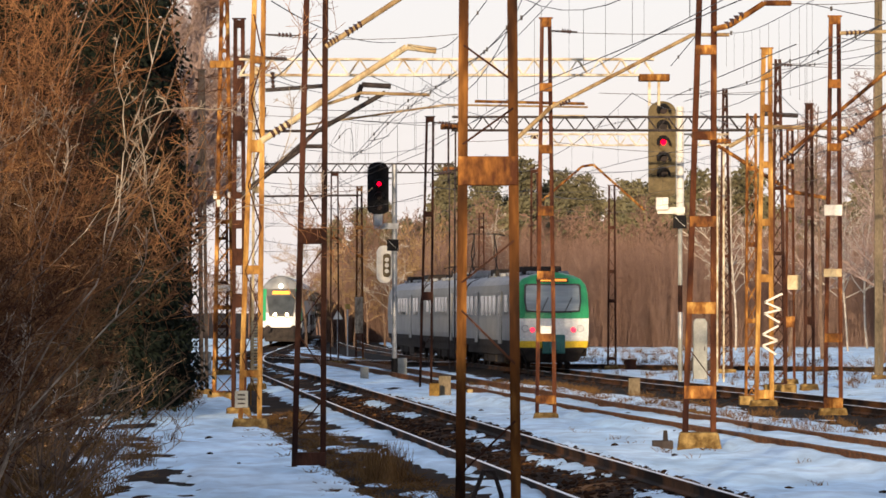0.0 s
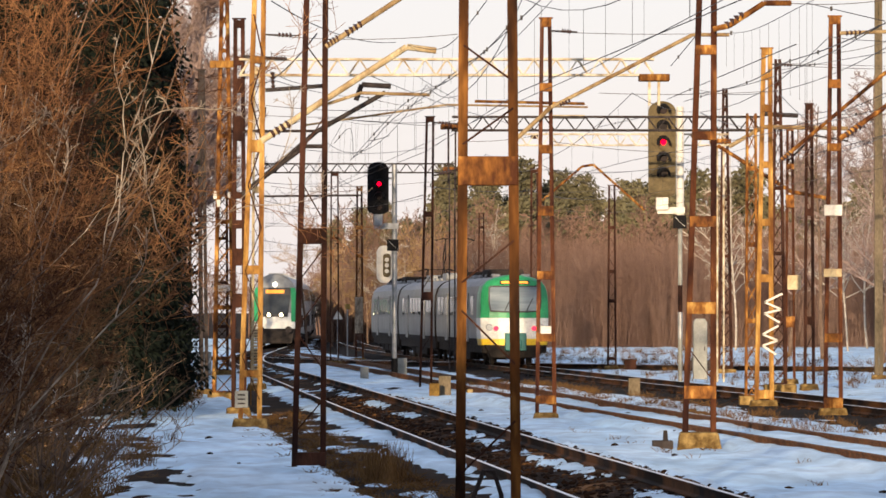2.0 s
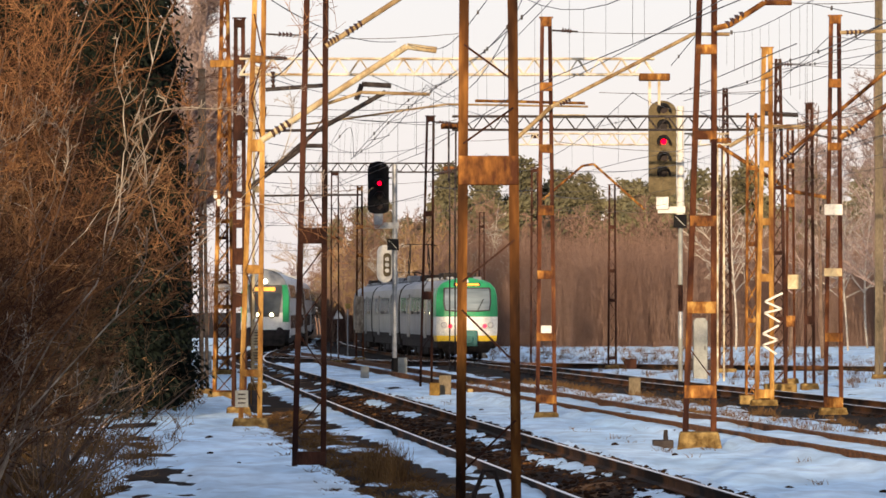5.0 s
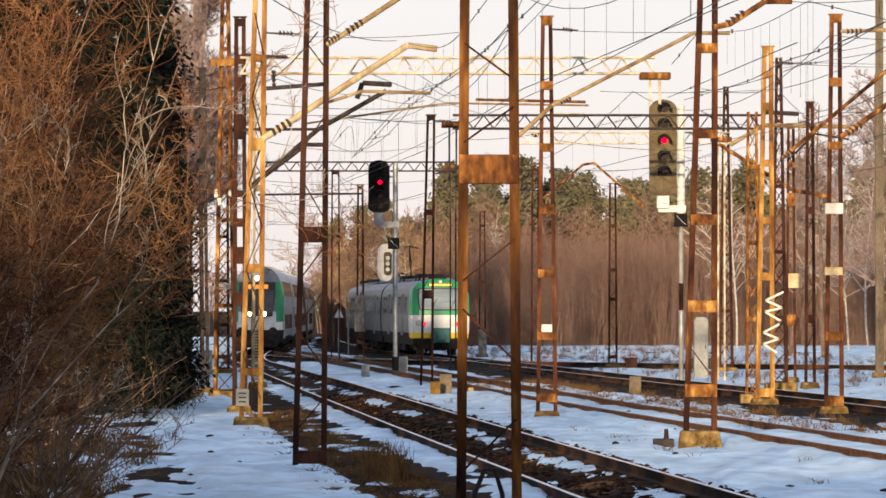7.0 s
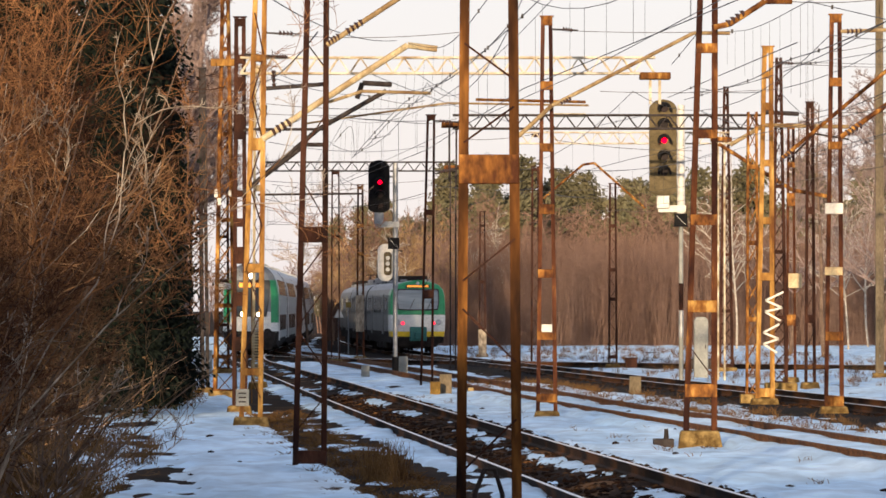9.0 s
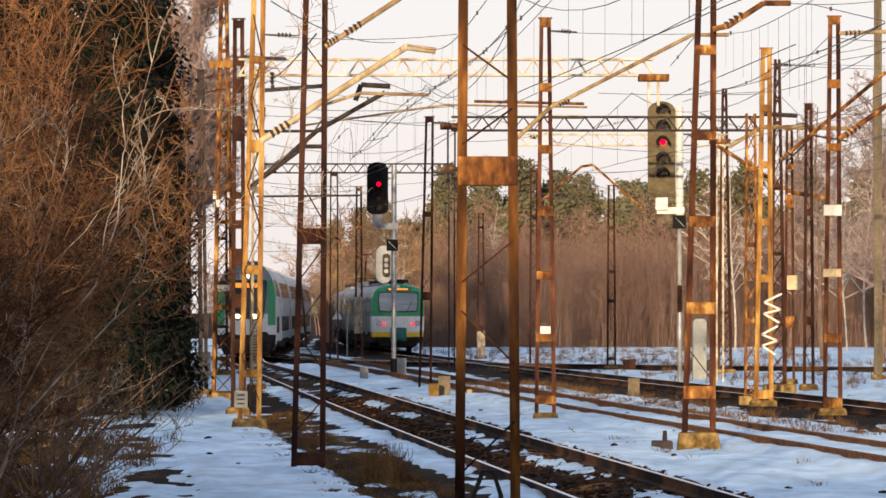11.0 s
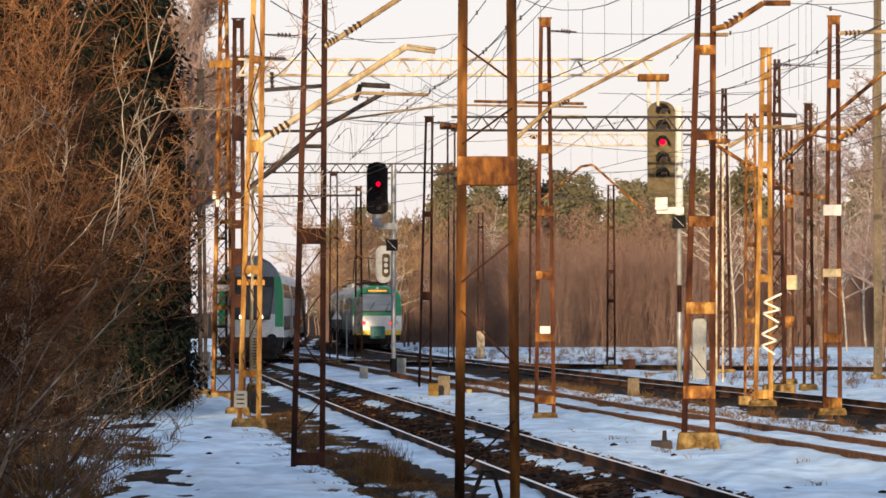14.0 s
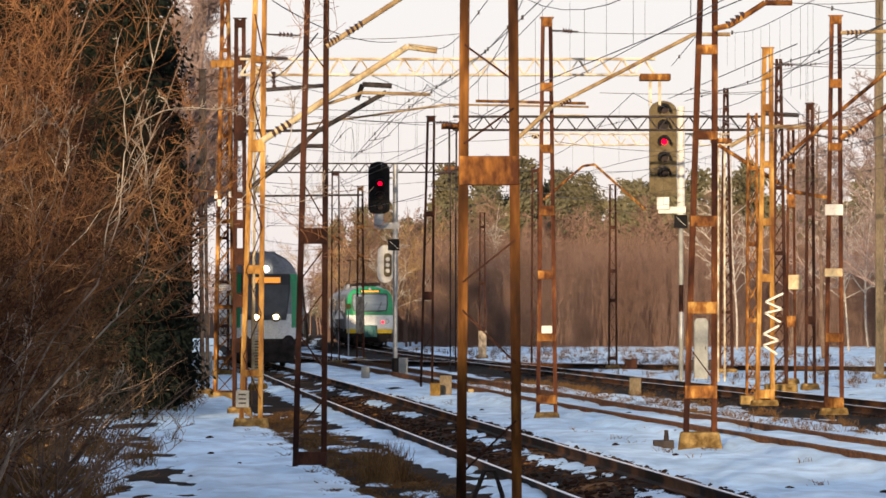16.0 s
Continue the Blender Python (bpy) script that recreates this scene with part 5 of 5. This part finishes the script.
BIRCH = mat("white_birch_bark", (0.28, 0.245, 0.20), (0.46, 0.42, 0.36), 2.0, 0.85, 0.0, 0.0, 10, (1, 1, 3), (0.10, 0.08, 0.07))
# far twigs kept pale and greyish; distance haze is put into the colour
HAZE_TWIG = mat("hazed_brown_twigs", (0.135, 0.083, 0.062), (0.20, 0.132, 0.102), 0.2, 1.0, 0.0, 0.0, 3, objvar=0.25)
TWIG_PINK = mat("grey_pink_twigs", (0.16, 0.115, 0.10), (0.27, 0.205, 0.185), 1.0, 0.95, 0.0, 0.0, 8, objvar=0.15)
# needles paled towards olive so that the far pines look hazy
NEEDLE = mat("hazed_pine_needles", (0.085, 0.083, 0.050), (0.145, 0.128, 0.074), 0.5, 0.9, 0.0, 0.0, 6, objvar=0.25)
# near-black: the deep shade behind the shrubs is put into these needles
NEEDLE_DARK = mat("shade_dark_spruce_needles", (0.005, 0.008, 0.006), (0.012, 0.016, 0.011), 0.8, 0.9, 0.0, 0.0, 8, objvar=0.2)


class Sticks:
    """Collects thin three-sided tapering bars, then makes one mesh of them."""

    def __init__(self):
        self.v, self.f = [], []

    def bar(self, p, q, r0, r1):
        d = (q - p)
        if d.length < 1e-6:
            return
        a = d.orthogonal().normalized()
        b = d.normalized().cross(a)
        n = len(self.v)
        for c, r in ((p, r0), (q, r1)):
            for k in range(3):
                self.v.append(c + (a * math.cos(k * 2.094) + b * math.sin(k * 2.094)) * r)
        for k in range(3):
            self.f.append((n + k, n + (k + 1) % 3, n + 3 + (k + 1) % 3, n + 3 + k))

    def leaf(self, c, s, rng):
        n = len(self.v)
        u = Vector((rng.gauss(0, 1), rng.gauss(0, 1), rng.gauss(0, 1))).normalized()
        w = u.orthogonal().normalized()
        t = u.cross(w)
        self.v += [c - w * s, c + t * s * 0.5 + u * s * 0.2, c + w * s, c - t * s * 0.5 + u * s * 0.2]
        self.f += [(n, n + 1, n + 2), (n, n + 2, n + 3)]

    def grow(self, p, d, length, r, depth, rng, kids=4, droop=0.0, spread=0.7, rmin=0.004, segs=4, wild=0.18, short=1.0):
        pts = [p]
        d = d.normalized()
        for k in range(segs):
            d = (d + Vector((rng.gauss(0, wild), rng.gauss(0, wild), rng.gauss(0, wild) - droop))).normalized()
            pts.append(pts[-1] + d * (length / segs))
        for k in range(segs):
            self.bar(pts[k], pts[k + 1], max(rmin, r * (1 - 0.8 * k / segs)), max(rmin * 0.7, r * (1 - 0.8 * (k + 1) / segs)))
        if depth <= 0:
            return
        for k in range(kids):
            s = rng.uniform(0.25, 1.0)
            i = min(segs - 1, int(s * segs))
            base = pts[i].lerp(pts[i + 1], s * segs - i)
            side = Vector((rng.gauss(0, 1), rng.gauss(0, 1), rng.gauss(0, 0.6)))
            nd = (d * (1 - spread) + side.normalized() * spread + Vector((0, 0, 0.15)))
            self.grow(base, nd, length * rng.uniform(0.30, 0.52) * short, r * 0.5, depth - 1, rng, kids, droop, spread, rmin, max(2, segs - 1), wild, short)

    def make(self, name, material, parent=None, label=""):
        me = bpy.data.meshes.new(name)
        me.from_pydata([tuple(v) for v in self.v], [], self.f)
        me.materials.append(material)
        ob = new(name, me)
        ob.parent = parent
        if label:
            ob["label"] = label
        return ob


def shrub(label, seed, height, stems, material, width=0.5, kids=5, rmin=0.0035, depth=3):
    rng = random.Random(seed)
    t = thing("bare_shrub", (0, 0, 0), label, "shrub", "bare shrubs at the trackside")
    b = Sticks()
    for k in range(stems):
        a = Sticks()
        ang = rng.uniform(0, 6.283)
        d = Vector((math.cos(ang) * width, math.sin(ang) * width, 1.0))
        p = Vector((rng.gauss(0, 0.25), rng.gauss(0, 0.25), 0))
        a.grow(p, d, height * rng.uniform(0.75, 1.05), 0.028, 0, rng, 0, 0.0, 0.6, 0.006, 6, 0.10)
        a.make("stem", BARK_GREY, t)
        b.grow(p, d, height * rng.uniform(0.7, 1.0), 0.014, depth, rng, kids + 3, -0.04, 0.66, rmin, 6, 0.2, 0.8)
    b.make("crown", material, t)
    return t


def bare_tree(label, seed, height, material, trunk_mat, depth=3, kids=6, rmin=0.015, name="bare_tree", group="bare trees", slim=0.55, girth=0.011):
    rng = random.Random(seed)
    t = thing(name, (0, 0, 0), label, "tree", group)
    a, b = Sticks(), Sticks()
    pts = [Vector((0, 0, 0))]
    d = Vector((rng.gauss(0, 0.04), rng.gauss(0, 0.04), 1))
    n = 9
    for k in range(n):
        d = (d + Vector((rng.gauss(0, 0.05), rng.gauss(0, 0.05), 0.1))).normalized()
        pts.append(pts[-1] + d * height / n)
    bm = bmesh.new()
    tube(bm, pts, height * girth, height * 0.002, 7)
    part("trunk", bm, trunk_mat, t)
    for k in range(int(height * 1.9)):
        s = rng.uniform(0.25, 0.98)
        i = min(n - 1, int(s * n))
        base = pts[i].lerp(pts[i + 1], s * n - i)
        ang = rng.uniform(0, 6.283)
        up = rng.uniform(0.5, 1.3)
        b.grow(base, Vector((math.cos(ang), math.sin(ang), up)), height * slim * 0.5 * (1.15 - s), height * 0.0035, depth, rng, kids, 0.0, 0.55, rmin, 3, 0.14)
    b.make("crown", material, t)
    return t


def pine(label, seed, height, needles, base=0.35, width=0.2, name="pine_tree", leaf=0.16, count=26):
    rng = random.Random(seed)
    t = thing(name, (0, 0, 0), label, "tree", "pines")
    bm = bmesh.new()
    tube(bm, [(0, 0, 0), (0.05, 0, height * 0.5), (0, 0.04, height)], height * (0.013 if base > 0.1 else 0.005), height * 0.002, 7)
    part("trunk", bm, BARK_GREY if base > 0.1 else needles, t)
    limbs, crown = Sticks(), Sticks()
    for k in range(int(height * 7)):
        s = rng.uniform(base, 1.0)
        z = s * height
        r = height * width * (0.25 + 0.9 * (1 - s)) * rng.uniform(0.5, 1.1)
        ang = rng.uniform(0, 6.283)
        tip = Vector((math.cos(ang) * r, math.sin(ang) * r, z + r * rng.uniform(-0.1, 0.35)))
        limbs.bar(Vector((0, 0, z)), tip, 0.03, 0.012)
        for j in range(count):
            q = Vector((0, 0, z)).lerp(tip, rng.uniform(0.35, 1.05)) + Vector((rng.gauss(0, 0.4), rng.gauss(0, 0.4), rng.gauss(0, 0.3))) * height * 0.05
            crown.leaf(q, leaf * rng.uniform(0.6, 1.3), rng)
    tagged(limbs.make("limb_whorl", BARK_GREY, t), kind="stuff")
    crown.make("crown", needles, t)
    return t


def put(ob, x, d, rz=0.0, s=1.0):
    ob.matrix_basis = pose(x, d, ground_z(x, d) - 0.04, 0, 0, rz) @ Matrix.Scale(s, 4)


def scatter(proto, places):
    """The first place is the built tree's own; the others are copies."""
    for i, (x, d, rz, s) in enumerate(places):
        o = proto if i == 0 else copy_thing(proto, Matrix())
        put(o, x, d, rz, s)


# thick bare shrubs beside the curved track
s1 = shrub("dense reddish-brown bare shrub with long thin twigs", 1, 5.6, 8, BARK_RED, 0.36)
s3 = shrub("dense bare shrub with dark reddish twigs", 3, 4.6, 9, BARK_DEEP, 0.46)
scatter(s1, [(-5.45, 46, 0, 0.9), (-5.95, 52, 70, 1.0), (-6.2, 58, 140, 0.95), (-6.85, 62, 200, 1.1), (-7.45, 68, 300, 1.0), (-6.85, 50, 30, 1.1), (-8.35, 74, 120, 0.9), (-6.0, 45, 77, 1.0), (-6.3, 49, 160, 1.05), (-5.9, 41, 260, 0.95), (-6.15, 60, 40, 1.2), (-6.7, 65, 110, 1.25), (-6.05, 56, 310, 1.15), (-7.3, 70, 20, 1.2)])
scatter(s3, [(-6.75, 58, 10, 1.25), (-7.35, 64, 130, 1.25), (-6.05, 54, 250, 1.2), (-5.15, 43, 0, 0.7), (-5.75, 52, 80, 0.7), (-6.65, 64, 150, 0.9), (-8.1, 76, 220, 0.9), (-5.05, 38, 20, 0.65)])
s4 = shrub("low spreading bare shrub with arching dark twigs", 4, 3.0, 8, BARK_DULL, 0.95, 1, 0.004)
scatter(s4, [(-5.15, 62, 0, 0.9), (-5.4, 66, 70, 0.95), (-5.8, 70, 130, 0.9), (-5.4, 58, 210, 1.0), (-4.75, 56, 300, 0.75), (-6.4, 76, 30, 0.9), (-6.7, 84, 110, 0.85), (-7.3, 92, 160, 0.9), (-7.9, 100, 250, 0.85), (-7.2, 80, 75, 1.0)])


def birch_clump(label, seed, starts):
    """Pale crooked branches leaning out over the shrubs from one foot."""
    rng = random.Random(seed)
    t = thing("birch_clump", (0, 0, 0), label, "tree", "birches")
    foot = Vector((0, 0, 0))
    for dx, dz, length in starts:
        limb = Sticks()
        lean = Vector((dx, rng.uniform(-0.3, 0.3), dz))
        limb.grow(foot + Vector((rng.gauss(0, 0.1), rng.gauss(0, 0.2), 0)), lean, length, 0.016, 3, rng, 6, -0.03, 0.5, 0.0030, 9, 0.17, 0.55)
        limb.make("branch", BIRCH_WARM, t)
    return t


BIRCH_WARM = mat("cream_birch_twigs", (0.12, 0.07, 0.04), (0.50, 0.44, 0.36), 2.5, 0.85, 0.0, 0.0, 14, (1, 1, 1), (0.78, 0.74, 0.68))
bc = birch_clump("young birch clump with pale crooked sunlit branches", 6, [(0.14, 1.0, 5.4), (0.20, 1.0, 5.8), (0.30, 1.0, 5.2), (0.06, 1.0, 5.4), (0.10, 1.0, 5.9), (0.02, 1.0, 5.0), (0.24, 1.0, 5.6)])
bc.matrix_basis = pose(-4.35, 44, GROUND_Z)
bc2 = birch_clump("leaning birch with thin pale forked branches", 9, [(0.30, 1.0, 4.6), (0.42, 1.0, 3.9), (0.15, 1.0, 4.9)])
bc2.matrix_basis = pose(-5.85, 48, GROUND_Z)
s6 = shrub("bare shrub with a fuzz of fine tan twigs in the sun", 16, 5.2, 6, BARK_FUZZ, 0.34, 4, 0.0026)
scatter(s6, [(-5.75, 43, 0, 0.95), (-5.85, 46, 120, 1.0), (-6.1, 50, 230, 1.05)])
# dark conifers behind the shrubs; the first four, hidden, are added to shade a signal
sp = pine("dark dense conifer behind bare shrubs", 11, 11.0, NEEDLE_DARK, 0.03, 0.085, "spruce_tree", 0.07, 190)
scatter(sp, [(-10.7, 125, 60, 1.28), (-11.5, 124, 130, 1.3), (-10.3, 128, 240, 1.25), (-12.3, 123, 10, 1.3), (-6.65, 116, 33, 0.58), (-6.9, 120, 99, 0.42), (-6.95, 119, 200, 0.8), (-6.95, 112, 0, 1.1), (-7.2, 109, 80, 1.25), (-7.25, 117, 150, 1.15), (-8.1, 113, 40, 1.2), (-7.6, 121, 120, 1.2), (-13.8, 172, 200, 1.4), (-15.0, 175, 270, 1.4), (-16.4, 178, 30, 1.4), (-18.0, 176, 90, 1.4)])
# wood added out of sight on the sunny side, placed to shade the tracks
pn = pine("tall pine added for the shade it casts", 12, 16.0, NEEDLE, 0.3, 0.16, "pine_tree", 0.30, 20)
rng = random.Random(5)
scatter(pn, [(rng.uniform(-31, -13.8), d, rng.uniform(0, 360), rng.uniform(0.8, 1.0) * (0.82 if d < 132 else 0.78)) for d in np.linspace(112, 165, 70)])
# two more added rows, set along the sun's rays to shade the trains
scatter(copy_thing(pn, Matrix()), [(rng.uniform(*cs) + 0.158 * d, d, rng.uniform(0, 360), rng.uniform(0.82, 0.88) * tall)
                                  for cs, ds, tall in (((-54.5, -50.0), np.linspace(186, 196, 10), 0.86), ((-46.2, -41.2), np.linspace(172, 194, 20), 1.0)) for d in ds])
# trees added unseen behind the camera to cast shade over the foreground
scatter(copy_thing(pn, Matrix()), [(x + rng.uniform(-0.6, 0.6), rng.uniform(-16, -10), rng.uniform(0, 360), rng.uniform(0.65, 0.70) * (0.86 if x > -12.5 else 0.91)) for x in np.arange(-24, 12, 0.5)])
bt = bare_tree("tall bare grey-brown tree", 21, 17.0, HAZE_TWIG, BARK_GREY, 2, 7, 0.010, slim=0.38)
scatter(bt, [(-11.0, 150, 0, 0.75), (-12.4, 165, 100, 0.8), (-14.0, 180, 200, 0.8), (-15.4, 205, 40, 0.85), (-14.6, 196, 140, 0.8), (-16.0, 216, 10, 0.85), (-16.9, 252, 80, 1.1), (-16.1, 243, 160, 1.0), (-17.7, 262, 250, 1.15)])
bh = bare_tree("tall bare birch with a haze of fine grey-pink twigs", 27, 17.0, TWIG_PINK, TWIG_PINK, 3, 7, 0.009, "birch_tree", "birches", 0.42)
scatter(bh, [(-10.2, 184, 0, 1.05), (-10.9, 198, 70, 1.1), (-11.3, 206, 150, 1.1), (-12.2, 214, 220, 1.15), (-12.0, 226, 300, 1.15), (-13.4, 236, 20, 1.2), (-10.9, 190, 110, 1.0)])
bt2 = bare_tree("tall bare tree with fine hazy twigs", 23, 13.0, TWIG_PINK, BARK_GREY, 3, 6, 0.007, slim=0.7)
scatter(bt2, [(19.0, 205, 0, 0.9), (20.6, 225, 80, 1.0), (19.4, 245, 160, 1.0), (22.0, 240, 240, 1.1), (18.9, 262, 30, 1.0), (23.5, 258, 30, 1.0)])
# the wood in the distance
fp = pine("green-brown pine at the far wood's edge", 31, 14.0, NEEDLE, 0.2, 0.24, "pine_tree", 0.24, 34)
fp2 = pine("broad olive-green pine of the far wood", 32, 12.5, NEEDLE, 0.15, 0.3, "pine_tree", 0.24, 34)
rng = random.Random(8)
scatter(fp, [(x + rng.uniform(-1.5, 1.5), rng.uniform(400, 440), rng.uniform(0, 360), rng.uniform(0.85, 1.08) * (0.75 if x < -2 else 1)) for x in np.arange(-9, 44, 0.9)])
scatter(fp2, [(x + rng.uniform(-1.5, 1.5), rng.uniform(385, 430), rng.uniform(0, 360), rng.uniform(0.8, 1.05) * (0.7 if x < -2 else 1)) for x in np.arange(-9, 44, 1.3)])
fb = bare_tree("bare brown tree of the far wood", 33, 12.0, HAZE_TWIG, HAZE_TWIG, 2, 5, 0.022, slim=0.7)
fb2 = bare_tree("bare slender tree of the far wood", 34, 10.0, HAZE_TWIG, HAZE_TWIG, 2, 5, 0.022, slim=0.6)
scatter(fb, [(x + rng.uniform(-1, 1), rng.uniform(345, 390), rng.uniform(0, 360), rng.uniform(0.7, 1.0)) for x in np.arange(-7, 38, 0.8)])
scatter(fb2, [(x + rng.uniform(-1, 1), rng.uniform(330, 370), rng.uniform(0, 360), rng.uniform(0.6, 1.0)) for x in np.arange(-1, 38, 0.8)])
scatter(copy_thing(fb, Matrix()), [(x + rng.uniform(-0.8, 0.8), rng.uniform(440, 520), rng.uniform(0, 360), rng.uniform(0.45, 0.68)) for x in np.arange(-32, -9, 0.75)])
bg = bare_tree("golden sunlit bare tree before the far wood", 36, 10.0, BARK_TAN, BARK_GREY, 2, 5, 0.014, slim=0.75)
scatter(bg, [(x + rng.uniform(-0.6, 0.6), rng.uniform(318, 345), rng.uniform(0, 360), rng.uniform(0.65, 0.95)) for x in np.arange(-8.5, 1.0, 0.9)])
th = Sticks()
for k in range(56000):
    x = rng.uniform(-9, 42)
    d = rng.uniform(318 if x > -1.5 else 368, 395)
    h = rng.uniform(2.5, 8.0)
    p = Vector((x, d, GROUND_Z - 0.05))
    q = p + Vector((rng.gauss(0, 0.7), rng.gauss(0, 0.5), h))
    th.bar(p, q, 0.011, 0.005)
    for j in range(3):
        b = p.lerp(q, rng.uniform(0.4, 0.9))
        th.bar(b, b + Vector((rng.gauss(0, 0.5), rng.gauss(0, 0.4), rng.uniform(0.4, 1.2))), 0.010, 0.005)
tagged(th.make("far_thicket", HAZE_TWIG), "hazy reddish-brown thicket of bare saplings", "thicket", "", "stuff")


def tufts(label, places, height, seed, material):
    g = Sticks()
    r = random.Random(seed)
    for x, d in places:
        z = ground_z(x, d) - 0.02
        for k in range(14):
            p = Vector((x + r.gauss(0, 0.07), d + r.gauss(0, 0.12), z))
            q = p + Vector((r.gauss(0, 0.10), r.gauss(0, 0.10), height * r.uniform(0.5, 1.25)))
            m = p.lerp(q, 0.6) + Vector((r.gauss(0, 0.02), 0, 0.02))
            g.bar(p, m, 0.006, 0.005), g.bar(m, q, 0.005, 0.002)
    tagged(g.make("dry_grass", material), label, "grass", "", "stuff")


DRY = mat("dry_straw", (0.07, 0.038, 0.014), (0.18, 0.10, 0.036), 2.0, 0.9, 0.0, 0.0, 10)
gr = random.Random(77)
tufts("tawny dry grass beside the far track", [(line_x(LINE_B, d) - gr.uniform(2.4, 6.0), d) for d in (gr.uniform(95, 165) for k in range(300))], 0.19, 1, DRY)
tufts("dry brown grass along the curved track", [(line_x(LINE_A, d) - gr.uniform(1.9, 3.6), d) for d in (gr.uniform(58, 115) for k in range(260))], 0.10, 2, DRY)
tufts("thin dry stalks standing in the snow", [(line_x(LINE_C, d) + gr.uniform(-3.6, 2.6), d) for d in (gr.uniform(62, 135) for k in range(40))], 0.15, 3, DRY)
tufts("clump of tall dry stalks beside the rail", [(gr.gauss(-0.82, 0.14), gr.gauss(70, 1.2)) for k in range(26)], 0.5, 4, DRY)
tufts("brown dry grass before the dark conifers", [(gr.gauss(-7.2, 0.35), gr.gauss(128, 3)) for k in range(120)], 0.45, 5, DRY)
tufts("rough dry grass under the bare shrubs", [(gr.uniform(-7.5, -3.9) - 0.03 * (d - 50), d) for d in (gr.uniform(46, 92) for k in range(380))], 0.25, 6, DRY)
tufts("dark dry grass in the far snow", [(line_x(LINE_B, d) + gr.uniform(2.6, 22), d) for d in (gr.uniform(150, 300) for k in range(700))], 0.3, 7, DRY)
cl = bmesh.new()
for k in range(16):
    d = gr.uniform(60, 120)
    x = line_x(LINE_A, d) + (gr.uniform(-5.4, -2.6) if k % 2 else gr.uniform(1.9, 5.5))
    r = gr.uniform(0.02, 0.07)
    vs = bmesh.ops.create_icosphere(cl, subdivisions=1, radius=r)["verts"]
    for v in vs:
        v.co = Vector((v.co.x * gr.uniform(1.2, 2.0), v.co.y * 1.6, v.co.z * gr.uniform(0.4, 0.8))) + Vector((x, d, snow_z(x, d) + 0.005))
tagged(part("earth_clods", cl, GRASS), "dark earth clods and litter scattered on snow", "clods", "", "stuff")
# birches
bi = bare_tree("slender bare birch with white bark", 41, 11.0, BIRCH, BIRCH, 2, 4, 0.018, "birch_tree", "birches", 0.75, 0.006)
scatter(bi, [(18.28, 300, 0, 1.12), (3.42, 330, 90, 0.9), (24.43, 290, 40, 1.0), (-3.16, 320, 70, 0.8), (27.39, 310, 120, 1.2)])

# box with white scribble beside the rusty masts
gb = thing("trackside_box", (-9.0, 180, GROUND_Z), "dark concrete trackside box with a white painted scribble", "box")
bm = bmesh.new()
box(bm, (0, 0, 0.45), (0.62, 0.5, 1.0))
bmesh.ops.bevel(bm, geom=bm.edges[:], offset=0.03, segments=2, affect="EDGES", profile=0.5)
part("body", bm, CABINET, gb)
bm = bmesh.new()
for k in range(3):
    pts = [(-0.2 + 0.2 * k + 0.13 * math.cos(j * 0.9 + k), -0.262, 0.62 - 0.12 * k + 0.2 * math.sin(j * 0.8 + 2 * k) + 0.03 * j) for j in range(7)]
    tube(bm, pts, 0.03, 0.022, 6)
part("scribble", bm, WHITE, gb, "white painted scribble")

motions()
